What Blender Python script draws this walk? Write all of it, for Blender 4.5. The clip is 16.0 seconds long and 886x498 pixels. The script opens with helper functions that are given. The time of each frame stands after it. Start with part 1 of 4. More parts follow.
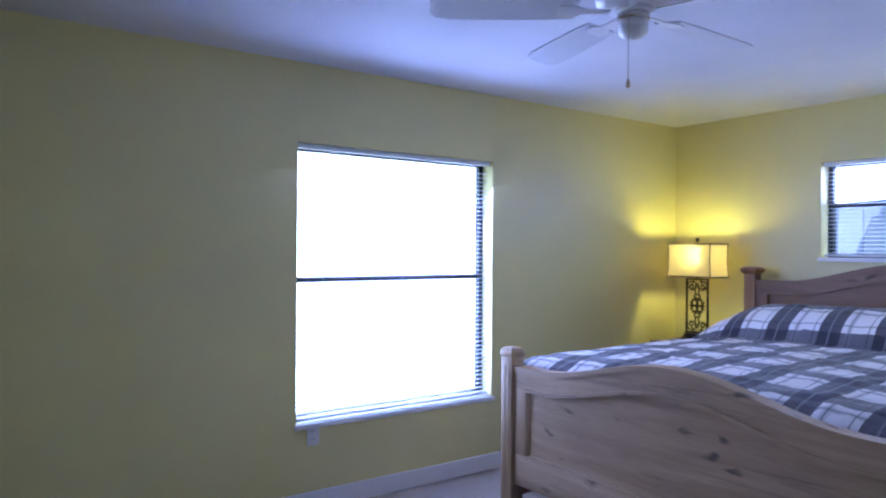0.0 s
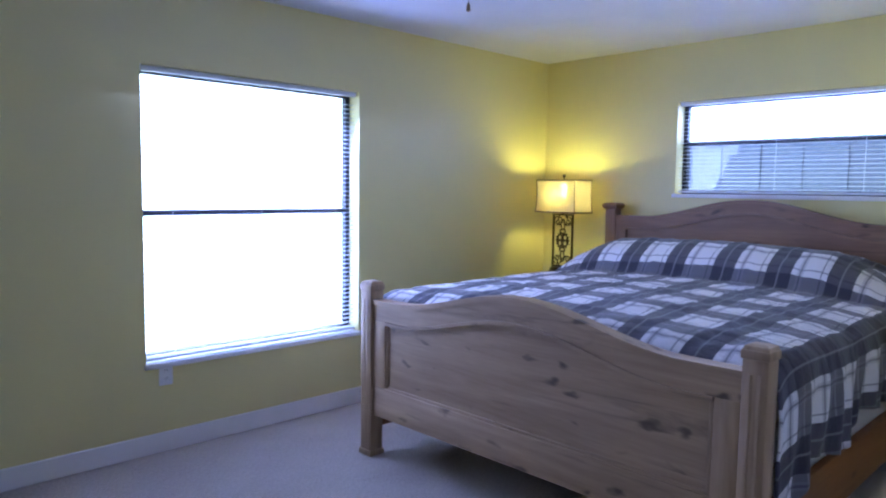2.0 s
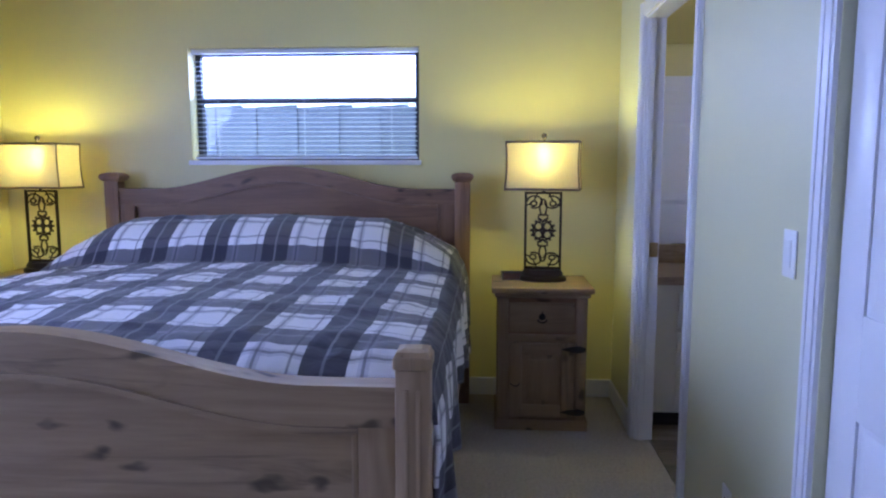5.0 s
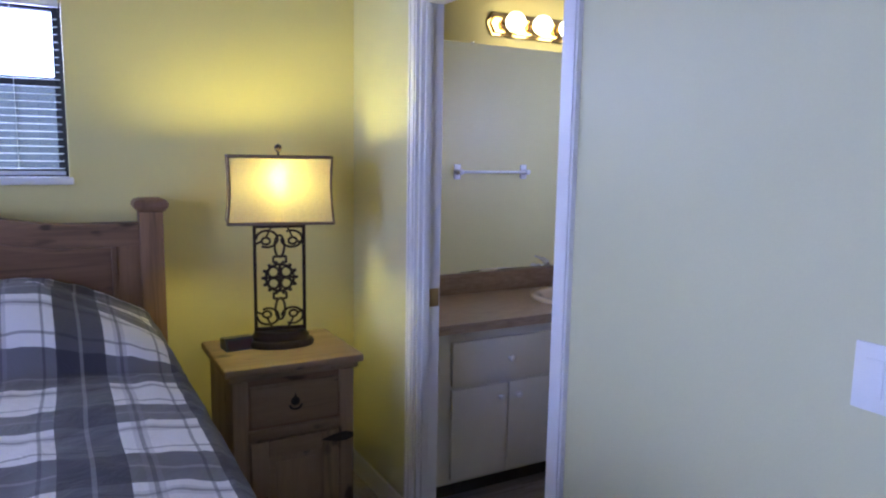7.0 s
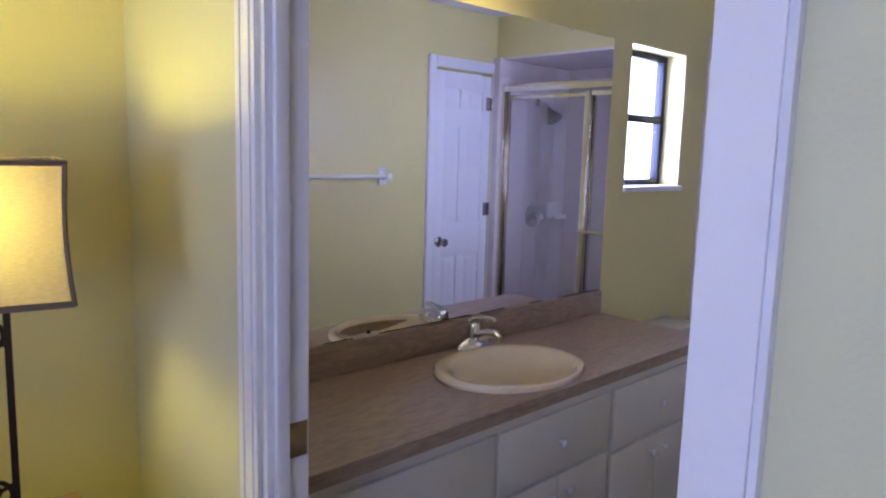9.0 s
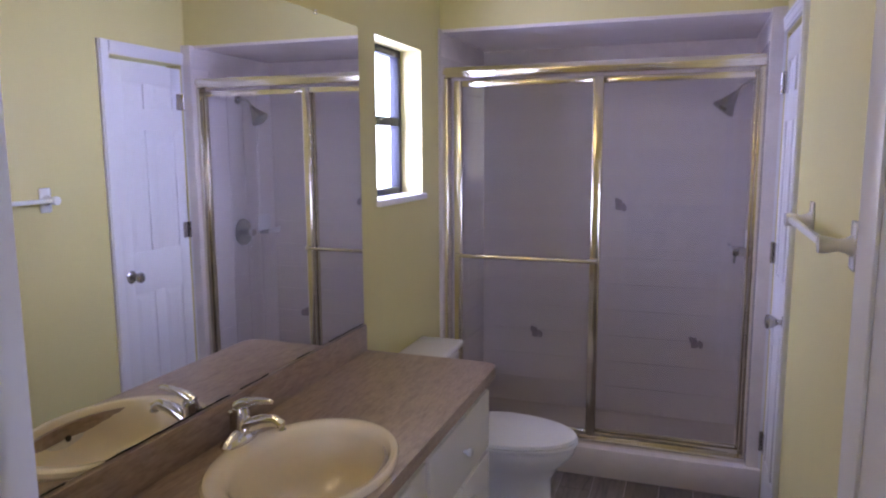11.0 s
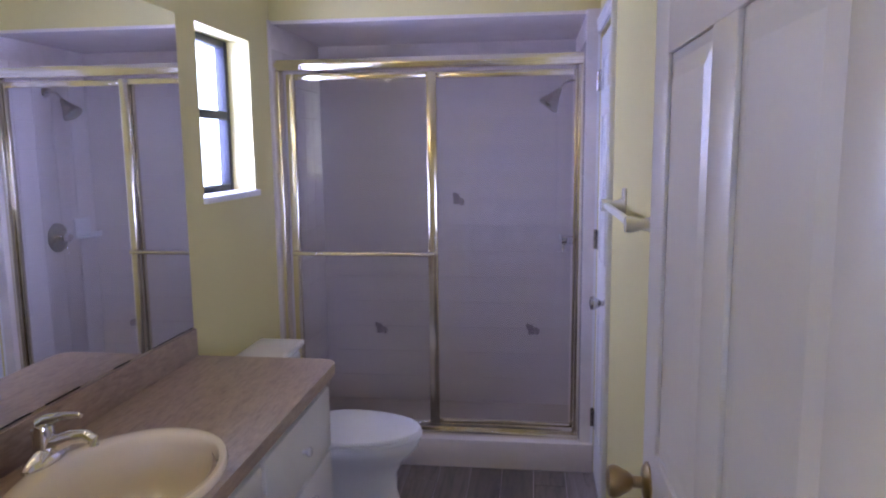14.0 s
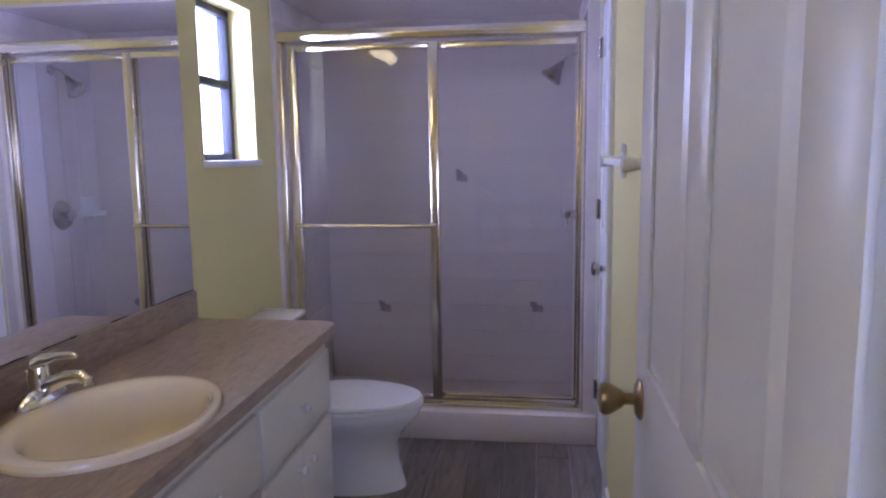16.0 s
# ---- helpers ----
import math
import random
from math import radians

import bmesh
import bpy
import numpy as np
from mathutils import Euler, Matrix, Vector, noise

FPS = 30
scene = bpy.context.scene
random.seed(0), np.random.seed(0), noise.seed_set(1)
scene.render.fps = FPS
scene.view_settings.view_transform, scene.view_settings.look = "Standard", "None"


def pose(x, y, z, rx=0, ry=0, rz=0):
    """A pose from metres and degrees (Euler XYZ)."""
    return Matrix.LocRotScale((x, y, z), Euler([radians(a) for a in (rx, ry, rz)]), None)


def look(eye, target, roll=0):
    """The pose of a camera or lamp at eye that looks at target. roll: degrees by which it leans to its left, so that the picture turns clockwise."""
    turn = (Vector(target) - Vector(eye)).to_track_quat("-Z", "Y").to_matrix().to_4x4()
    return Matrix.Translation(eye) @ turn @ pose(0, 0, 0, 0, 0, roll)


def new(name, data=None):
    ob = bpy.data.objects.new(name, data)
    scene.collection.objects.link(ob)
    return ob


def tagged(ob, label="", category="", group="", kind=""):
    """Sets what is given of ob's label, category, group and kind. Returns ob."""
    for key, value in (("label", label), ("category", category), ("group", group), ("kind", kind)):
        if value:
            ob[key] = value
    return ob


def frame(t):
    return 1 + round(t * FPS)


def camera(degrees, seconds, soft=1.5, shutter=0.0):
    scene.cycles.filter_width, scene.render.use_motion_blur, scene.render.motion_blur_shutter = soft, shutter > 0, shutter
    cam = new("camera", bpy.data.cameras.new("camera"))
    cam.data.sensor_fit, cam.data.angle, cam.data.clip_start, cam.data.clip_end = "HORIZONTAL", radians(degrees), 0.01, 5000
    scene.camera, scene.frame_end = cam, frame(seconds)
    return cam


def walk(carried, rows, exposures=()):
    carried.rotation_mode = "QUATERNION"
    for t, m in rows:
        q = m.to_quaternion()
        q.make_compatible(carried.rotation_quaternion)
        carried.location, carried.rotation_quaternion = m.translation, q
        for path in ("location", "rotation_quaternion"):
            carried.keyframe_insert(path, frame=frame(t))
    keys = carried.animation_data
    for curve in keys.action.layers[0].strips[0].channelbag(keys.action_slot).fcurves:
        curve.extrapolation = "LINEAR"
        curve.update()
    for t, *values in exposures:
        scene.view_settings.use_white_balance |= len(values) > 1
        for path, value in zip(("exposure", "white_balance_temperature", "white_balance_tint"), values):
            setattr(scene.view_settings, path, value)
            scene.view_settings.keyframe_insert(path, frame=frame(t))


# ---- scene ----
cam = camera(64.7, 16.0, 2.2)
PATH = [
    (0, (0.558, 0.131, 1.42), (1.727, 1.753, 1.421), 0.4),
    (0.5, (0.592, 0.102, 1.412), (1.811, 1.688, 1.385), 0.5),
    (1, (0.623, 0.035, 1.446), (1.882, 1.587, 1.37), 0.8),
    (1.5, (0.677, 0.034, 1.424), (2.013, 1.518, 1.313), 0.8),
    (2, (0.736, 0.052, 1.386), (2.129, 1.478, 1.218), 0.8),
    (2.5, (0.778, 0.125, 1.377), (2.253, 1.458, 1.157), 0.6),
    (3, (0.819, 0.241, 1.356), (2.461, 1.359, 1.133), 0.7),
    (3.5, (0.88, 0.315, 1.324), (2.666, 1.188, 1.105), 0.5),
    (4, (1.031, 0.434, 1.295), (2.919, 1.056, 1.071), 0.5),
    (4.5, (1.205, 0.593, 1.31), (3.159, 0.951, 1.083), 0.2),
    (5, (1.34, 0.727, 1.349), (3.321, 0.856, 1.114), 0.0),
    (5.2, (1.419, 0.772, 1.372), (3.404, 0.802, 1.132), -0.2),
    (7.3, (2.638, 1.191, 1.504), (4.314, 0.134, 1.231), 0.9),
    (7.5, (2.778, 1.14, 1.505), (4.424, 0.037, 1.233), 0.7),
    (8, (3.065, 1.005, 1.497), (4.643, -0.194, 1.23), 0.5),
    (8.5, (3.377, 0.77, 1.507), (4.897, -0.501, 1.232), 0.9),
    (8.7, (3.479, 0.711, 1.506), (4.969, -0.594, 1.231), 1.3),
    (10.8, (4.182, 0.315, 1.531), (4.93, -1.519, 1.253), -0.4),
    (11, (4.212, 0.332, 1.576), (4.871, -1.535, 1.293), -0.3),
    (11.5, (4.227, 0.353, 1.652), (4.637, -1.583, 1.361), -0.4),
    (12, (4.243, 0.354, 1.676), (4.526, -1.607, 1.4), -0.4),
    (12.5, (4.222, 0.337, 1.655), (4.468, -1.63, 1.387), -0.4),
    (13, (4.209, 0.32, 1.622), (4.447, -1.647, 1.352), -0.5),
    (13.5, (4.188, 0.308, 1.575), (4.429, -1.659, 1.3), -0.5),
    (14, (4.162, 0.301, 1.542), (4.41, -1.664, 1.261), -0.6),
    (14.5, (4.146, 0.3, 1.515), (4.4, -1.664, 1.235), -0.6),
    (15, (4.137, 0.298, 1.475), (4.396, -1.666, 1.197), -0.7),
    (15.5, (4.132, 0.296, 1.433), (4.398, -1.667, 1.154), -0.7),
    (16, (4.129, 0.306, 1.393), (4.403, -1.656, 1.12), -0.8),
]
EXPOSURES = [(0.0, -0.3, 5020, 10), (5.2, -0.35, 5080, 11), (8.0, -0.35, 5700, 13), (8.7, -0.35, 5900, 13), (11.0, -0.15, 6650, 12), (12.5, -0.1, 6200, 14), (16.0, -0.1, 5950, 15)]
walk(cam, [(t, look(eye, target, roll)) for t, eye, target, roll in PATH], EXPOSURES)

# ---- world, sun, large lights ----
world = bpy.data.worlds.new("sky")
scene.world = world
world.use_nodes = True
_n = world.node_tree.nodes
_sky = _n.new("ShaderNodeTexSky")
_sky.sky_type, _sky.sun_disc = "NISHITA", False
_sky.sun_elevation, _sky.sun_rotation = radians(48), radians(165)
_n["Background"].inputs["Strength"].default_value = 0.15
world.node_tree.links.new(_sky.outputs[0], _n["Background"].inputs["Color"])
DAY = (0.46, 0.49, 1.0)


def lamp_light(name, kind, power, colour, m, **settings):
    data = bpy.data.lights.new(name, kind)
    data.energy, data.color = power, colour
    if kind == "AREA":
        data.shape, data.size, data.size_y = "RECTANGLE", settings["size"], settings["size_y"]
    if kind == "POINT":
        data.shadow_soft_size = settings["radius"]
    if kind == "SUN":
        data.angle = settings["angle"]
    ob = new(name, data)
    ob.matrix_world = m
    return ob


# main dimensions of the plan
XE, YN, CEIL = 5.39, 3.62, 2.42          # outer wall behind the bed, window wall, ceiling
XW, YV = -0.7, -1.3                      # closing walls behind the camera
PT = 0.09                                # thickness of the partition to the bathroom
XR, YS, YB = 3.86, -2.98, -3.72          # bathroom side wall, shower front, shower back
D0, D1, DH = 3.915, 4.747, 2.04           # bathroom doorway
W1 = (2.112, 3.468, 0.470, 1.99)          # large window: x0, x1, z0, z1
W2 = (1.128, 2.472, 1.379, 2.025)        # window above the bed: y0, y1, z0, z1
W3 = (-2.72, -2.22, 1.37, 2.02)          # bathroom window
SUN_DIR = look((0, 0, 0), (-0.25, 0.9, -1.0))
lamp_light("sun", "SUN", 2.5, (1.0, 0.95, 0.86), SUN_DIR, angle=radians(0.5))
lamp_light("daylight_large_window", "AREA", 138, DAY, look(((W1[0] + W1[1]) / 2, YN + 0.24, (W1[2] + W1[3]) / 2), ((W1[0] + W1[1]) / 2, 0, -0.3)), size=1.6, size_y=1.7)
lamp_light("daylight_bed_window", "AREA", 42, DAY, look((XE + 0.26, (W2[0] + W2[1]) / 2, 1.99), (0, (W2[0] + W2[1]) / 2, 1.5)), size=1.5, size_y=0.5)
lamp_light("daylight_bath_window", "AREA", 44, DAY, look((XE + 0.24, (W3[0] + W3[1]) / 2, (W3[2] + W3[3]) / 2), (0, (W3[0] + W3[1]) / 2, 1.6)), size=0.6, size_y=0.75)


# ---- materials ----
def nodes_of(name):
    m = bpy.data.materials.new(name)
    m.use_nodes = True
    t = m.node_tree
    return m, t, t.nodes, t.links, t.nodes["Principled BSDF"]


def coords(t, scale=(1, 1, 1), spread=False):
    """Object coordinates, scaled; spread shifts them from piece to piece."""
    tc = t.nodes.new("ShaderNodeTexCoord")
    mp = t.nodes.new("ShaderNodeMapping")
    mp.inputs["Scale"].default_value = scale
    t.links.new(tc.outputs["Object"], mp.inputs["Vector"])
    if spread:
        oi = t.nodes.new("ShaderNodeObjectInfo")
        mu = t.nodes.new("ShaderNodeVectorMath")
        mu.operation = "SCALE"
        mu.inputs[0].default_value = (7.3, 5.1, 3.7)
        t.links.new(oi.outputs["Random"], mu.inputs["Scale"])
        t.links.new(mu.outputs[0], mp.inputs["Location"])
    return mp.outputs[0]


def noise_tex(t, vec, scale, detail=4.0, rough=0.55, distort=0.0):
    n = t.nodes.new("ShaderNodeTexNoise")
    n.inputs["Scale"].default_value, n.inputs["Detail"].default_value = scale, detail
    n.inputs["Roughness"].default_value, n.inputs["Distortion"].default_value = rough, distort
    t.links.new(vec, n.inputs["Vector"])
    return n.outputs["Fac"]


def ramp(t, fac, stops):
    r = t.nodes.new("ShaderNodeValToRGB")
    el = r.color_ramp.elements
    while len(el) < len(stops):
        el.new(0.5)
    for e, (p, c) in zip(el, stops):
        e.position, e.color = p, (*c, 1)
    t.links.new(fac, r.inputs[0])
    return r.outputs[0]


def mix(t, fac, a, b, how="MIX"):
    m = t.nodes.new("ShaderNodeMix")
    m.data_type, m.blend_type = "RGBA", how
    for v, s in ((fac, 0), (a, 6), (b, 7)):
        if isinstance(v, (int, float)):
            m.inputs[s].default_value = v
        elif isinstance(v, tuple):
            m.inputs[s].default_value = (*v, 1)
        else:
            t.links.new(v, m.inputs[s])
    return m.outputs[2]


def bump(t, height, bsdf, strength, distance=0.002):
    b = t.nodes.new("ShaderNodeBump")
    b.inputs["Strength"].default_value, b.inputs["Distance"].default_value = strength, distance
    t.links.new(height, b.inputs["Height"])
    t.links.new(b.outputs[0], bsdf.inputs["Normal"])


def shade(c, f):
    return tuple(min(1.0, v * f) for v in c)


def plain(name, col, rough=0.5, metal=0.0, var=0.08, big=2.5, fine=90, relief=0.15, dist=0.001, coat=0.0):
    m, t, n, l, b = nodes_of(name)
    v = coords(t)
    large, small = noise_tex(t, v, big), noise_tex(t, v, fine, 3)
    base = ramp(t, large, [(0.3, shade(col, 1 - var)), (0.7, shade(col, 1 + var))])
    base = mix(t, 0.25, base, ramp(t, small, [(0.3, shade(col, 1 - var)), (0.7, shade(col, 1 + var))]))
    l.new(base, b.inputs["Base Color"])
    rr = n.new("ShaderNodeMapRange")
    rr.inputs["To Min"].default_value, rr.inputs["To Max"].default_value = max(0.02, rough - 0.06), min(1, rough + 0.06)
    l.new(large, rr.inputs["Value"])
    l.new(rr.outputs[0], b.inputs["Roughness"])
    b.inputs["Metallic"].default_value = metal
    b.inputs["Coat Weight"].default_value = coat
    if relief:
        bump(t, small, b, relief, dist)
    return m


def pine(name, axis, light, dark, knots=True, rough=0.55):
    """Knotty pine with its grain along the axis 0, 1 or 2."""
    m, t, n, l, b = nodes_of(name)
    sc = [9.0, 9.0, 9.0]
    sc[axis] = 0.7
    v = coords(t, tuple(sc), True)
    grain = noise_tex(t, v, 1.6, 6, 0.6, 0.6)
    fine = noise_tex(t, coords(t, tuple(s * 7 for s in sc), True), 1.5, 3)
    base = ramp(t, grain, [(0.28, dark), (0.5, tuple((a + c) / 2 for a, c in zip(light, dark))), (0.72, light)])
    base = mix(t, 0.18, base, ramp(t, fine, [(0.35, dark), (0.65, light)]))
    stain = noise_tex(t, coords(t), 1.7, 3)
    base = mix(t, 0.35, base, ramp(t, stain, [(0.3, shade(light, 0.7)), (0.7, light)]), "MULTIPLY")
    sk = [16.0, 16.0, 16.0]
    sk[axis] = 0.9
    vein = noise_tex(t, coords(t, tuple(sk), True), 0.9, 5, 0.65, 1.2)
    base = mix(t, ramp(t, vein, [(0.57, (0, 0, 0)), (0.67, (0.75, 0.75, 0.75))]), base, shade(dark, 0.6))
    if knots:
        ks = [13.0, 13.0, 13.0]
        ks[axis] = 5.6
        kv = coords(t, tuple(ks), True)
        warp = n.new("ShaderNodeTexVoronoi")
        warp.inputs["Scale"].default_value = 0.9
        wob = n.new("ShaderNodeTexNoise")
        wob.inputs["Scale"].default_value = 1.1
        l.new(kv, wob.inputs["Vector"])
        shift = n.new("ShaderNodeVectorMath")
        shift.operation = "MULTIPLY_ADD"
        shift.inputs[1].default_value = (1.3, 1.3, 1.3)
        l.new(wob.outputs["Color"], shift.inputs[0])
        l.new(kv, shift.inputs[2])
        l.new(shift.outputs[0], warp.inputs["Vector"])
        spot = ramp(t, warp.outputs["Distance"], [(0.0, (0.95, 0.95, 0.95)), (0.10, (0.85, 0.85, 0.85)), (0.24, (0.0, 0.0, 0.0))])
        some = noise_tex(t, coords(t, tuple(k * 0.5 for k in ks), True), 1.0, 2)
        spot = mix(t, 1.0, spot, ramp(t, some, [(0.41, (0, 0, 0)), (0.51, (1, 1, 1))]), "MULTIPLY")
        base = mix(t, spot, base, shade(dark, 0.24))
    l.new(base, b.inputs["Base Color"])
    b.inputs["Roughness"].default_value = rough
    bump(t, grain, b, 0.25, 0.0015)
    return m


# The yellow wall paint, paled and greyed: bluish daylight put into the colour.
PAINT_DAYLIT = plain("daylit_yellow_wall_paint", (0.66, 0.64, 0.40), 0.40, 0, 0.04, 1.3, 160, 0.35, 0.0012)
PAINT = plain("yellow_wall_paint", (0.72, 0.65, 0.29), 0.40, 0, 0.04, 1.3, 160, 0.35, 0.0012)
CEILP = plain("white_ceiling_texture", (0.74, 0.73, 0.74), 0.9, 0, 0.05, 2, 70, 0.8, 0.004)
WHITE = plain("white_semigloss_paint", (0.80, 0.79, 0.80), 0.3, 0, 0.03, 3, 60, 0.12)
CABINET = plain("almond_cabinet_paint", (0.72, 0.69, 0.62), 0.38, 0, 0.04, 4, 70, 0.15)
PLASTIC = plain("white_plastic", (0.82, 0.82, 0.80), 0.35, 0, 0.02, 9, 90, 0.03)
CERAMIC = plain("white_ceramic", (0.84, 0.83, 0.82), 0.08, 0, 0.02, 5, 40, 0.02, 0.0005, 0.5)
BISQUE = plain("bisque_ceramic", (0.86, 0.75, 0.55), 0.1, 0, 0.03, 5, 40, 0.02, 0.0005, 0.5)
TILE = plain("glazed_white_tile", (0.80, 0.735, 0.685), 0.16, 0, 0.06, 2.2, 30, 0.06, 0.001)
GROUT = plain("tile_grout", (0.72, 0.66, 0.615), 0.6, 0, 0.12, 6, 90, 0.3)
SHFLOOR = plain("cream_floor_tile", (0.66, 0.58, 0.46), 0.35, 0, 0.08, 7, 60, 0.1)
CHROME = plain("chrome", (0.85, 0.84, 0.83), 0.08, 1, 0.03, 9, 80, 0.02, 0.0003)
NICKEL = plain("brushed_nickel", (0.55, 0.53, 0.50), 0.25, 1, 0.06, 9, 120, 0.08, 0.0005)
ALU = plain("polished_aluminium", (0.80, 0.74, 0.60), 0.17, 1, 0.05, 6, 140, 0.0, 0.0004)
BRASS = plain("antique_brass", (0.42, 0.31, 0.16), 0.3, 1, 0.15, 20, 120, 0.1, 0.0005)
GOLD = plain("polished_brass", (0.80, 0.58, 0.24), 0.14, 1, 0.08, 20, 120, 0.05, 0.0004)
IRON = plain("dark_bronze_iron", (0.035, 0.025, 0.022), 0.5, 0.6, 0.3, 25, 150, 0.4)
IRONW = plain("black_forged_iron", (0.02, 0.018, 0.018), 0.6, 0.4, 0.3, 25, 150, 0.4)
BRONZE = plain("dark_bronze_window_frame", (0.03, 0.032, 0.04), 0.45, 0.5, 0.1, 10, 100, 0.1)
BLACK = plain("black_plastic", (0.015, 0.014, 0.016), 0.3, 0, 0.1, 20, 120, 0.1)
# Shade painted near black, for the toe kick, outlet slots and overflow hole.
GAP_SHADE = plain("painted_gap_shade", (0.03, 0.027, 0.025), 0.9, 0, 0.1, 20, 90, 0)
TRIMC = plain("taupe_fabric_trim", (0.16, 0.12, 0.09), 0.85, 0, 0.1, 30, 300, 0.3)
SLATM = plain("white_vinyl_blind", (0.72, 0.75, 0.80), 0.45, 0, 0.03, 5, 60, 0.05)
FENCEM = plain("weathered_fence_board", (0.16, 0.18, 0.26), 0.85, 0, 0.25, 3, 30, 0.5, 0.004)
GRASS = plain("lawn_grass", (0.07, 0.11, 0.04), 0.9, 0, 0.3, 1.5, 40, 0.8, 0.02)
MATTRESS = plain("white_mattress_cloth", (0.75, 0.74, 0.72), 0.9, 0, 0.05, 6, 200, 0.3)
BLADE = plain("white_fan_blade", (0.66, 0.66, 0.68), 0.5, 0, 0.05, 6, 90, 0.1)
DECAL = plain("faded_grey_decal", (0.36, 0.31, 0.31), 0.6, 0, 0.25, 40, 160, 0.2)
P_LIGHT, P_DARK = (0.58, 0.44, 0.275), (0.35, 0.245, 0.14)
PINE_X = pine("knotty_pine_lengthwise", 0, P_LIGHT, P_DARK)
PINE_Y = pine("knotty_pine_crosswise", 1, P_LIGHT, P_DARK)
PINE_Z = pine("knotty_pine_upright", 2, P_LIGHT, P_DARK, False)
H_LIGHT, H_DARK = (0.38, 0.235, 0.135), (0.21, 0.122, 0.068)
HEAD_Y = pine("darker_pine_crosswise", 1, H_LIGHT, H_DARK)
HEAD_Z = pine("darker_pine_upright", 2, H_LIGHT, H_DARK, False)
N_LIGHT, N_DARK = (0.41, 0.30, 0.185), (0.25, 0.17, 0.10)
NIGHT_Y = pine("nightstand_pine_crosswise", 1, N_LIGHT, N_DARK)
NIGHT_Z = pine("nightstand_pine_upright", 2, N_LIGHT, N_DARK)
RAIL_X = pine("orange_pine_rail", 0, (0.42, 0.22, 0.075), (0.26, 0.125, 0.04))


def glass_material(name, rough=0.0, tint=(1, 1, 1)):
    """A thin pane: mostly clear, with a mirror-like reflection that Fresnel drives."""
    m, t, n, l, b = nodes_of(name)
    n.remove(b)
    clear, gloss, blend, fres = n.new("ShaderNodeBsdfTransparent"), n.new("ShaderNodeBsdfGlossy"), n.new("ShaderNodeMixShader"), n.new("ShaderNodeLayerWeight")
    curve, lift = n.new("ShaderNodeMath"), n.new("ShaderNodeMapRange")
    clear.inputs[0].default_value = (*tint, 1)
    gloss.inputs["Roughness"].default_value = rough
    curve.operation, curve.inputs[1].default_value = "POWER", 5.0
    lift.inputs["To Min"].default_value, lift.inputs["To Max"].default_value = 0.035, 0.9
    l.new(fres.outputs["Facing"], curve.inputs[0])
    l.new(curve.outputs[0], lift.inputs["Value"])
    l.new(lift.outputs[0], blend.inputs[0])
    l.new(clear.outputs[0], blend.inputs[1])
    l.new(gloss.outputs[0], blend.inputs[2])
    l.new(blend.outputs[0], n["Material Output"].inputs[0])
    return m


def mirror_material():
    m, t, n, l, b = nodes_of("mirror_silver")
    b.inputs["Base Color"].default_value = (0.90, 0.91, 0.90, 1)
    b.inputs["Metallic"].default_value, b.inputs["Roughness"].default_value = 1.0, 0.0
    return m


MIRROR = mirror_material()
GLASS = glass_material("window_glass")
SHGLASS = glass_material("shower_glass", 0.008, (0.90, 0.90, 0.91))


def glow_material(name, col, strength):
    m, t, n, l, b = nodes_of(name)
    b.inputs["Base Color"].default_value = (0.9, 0.9, 0.9, 1)
    b.inputs["Emission Color"].default_value = (*col, 1)
    b.inputs["Emission Strength"].default_value = strength
    return m


WARM = (1.0, 0.83, 0.17)
BULB = glow_material("lit_lamp_bulb", WARM, 310)
GLOBE = glow_material("lit_globe_bulb", (1.0, 0.80, 0.46), 13)


def shade_material():
    m, t, n, l, b = nodes_of("tan_lampshade_linen")
    n.remove(b)
    v = coords(t, (1, 1, 6))
    col = ramp(t, noise_tex(t, v, 90, 3), [(0.3, (0.60, 0.52, 0.38)), (0.7, (0.74, 0.66, 0.50))])
    d, tr, mx = n.new("ShaderNodeBsdfDiffuse"), n.new("ShaderNodeBsdfTranslucent"), n.new("ShaderNodeMixShader")
    mx.inputs[0].default_value = 0.5
    for s in (d, tr):
        l.new(col, s.inputs[0])
    l.new(d.outputs[0], mx.inputs[1])
    l.new(tr.outputs[0], mx.inputs[2])
    thin, weave = n.new("ShaderNodeBsdfTransparent"), n.new("ShaderNodeMixShader")
    weave.inputs[0].default_value = 0.10
    l.new(mx.outputs[0], weave.inputs[1])
    l.new(thin.outputs[0], weave.inputs[2])
    l.new(weave.outputs[0], n["Material Output"].inputs[0])
    return m


SHADE = shade_material()


def carpet_material():
    m, t, n, l, b = nodes_of("beige_carpet")
    v = coords(t)
    pile, patch = noise_tex(t, v, 220, 3, 0.7), noise_tex(t, v, 3.2, 4)
    col = ramp(t, patch, [(0.3, (0.42, 0.36, 0.28)), (0.7, (0.55, 0.48, 0.38))])
    tuft = noise_tex(t, v, 75, 4, 0.75)
    col = mix(t, 0.4, col, ramp(t, tuft, [(0.35, (0.22, 0.185, 0.14)), (0.65, (0.74, 0.66, 0.54))]))
    l.new(col, b.inputs["Base Color"])
    b.inputs["Roughness"].default_value = 0.95
    b.inputs["Sheen Weight"].default_value = 0.2
    bump(t, mix(t, 0.5, pile, tuft), b, 1.0, 0.014)
    return m


CARPET = carpet_material()


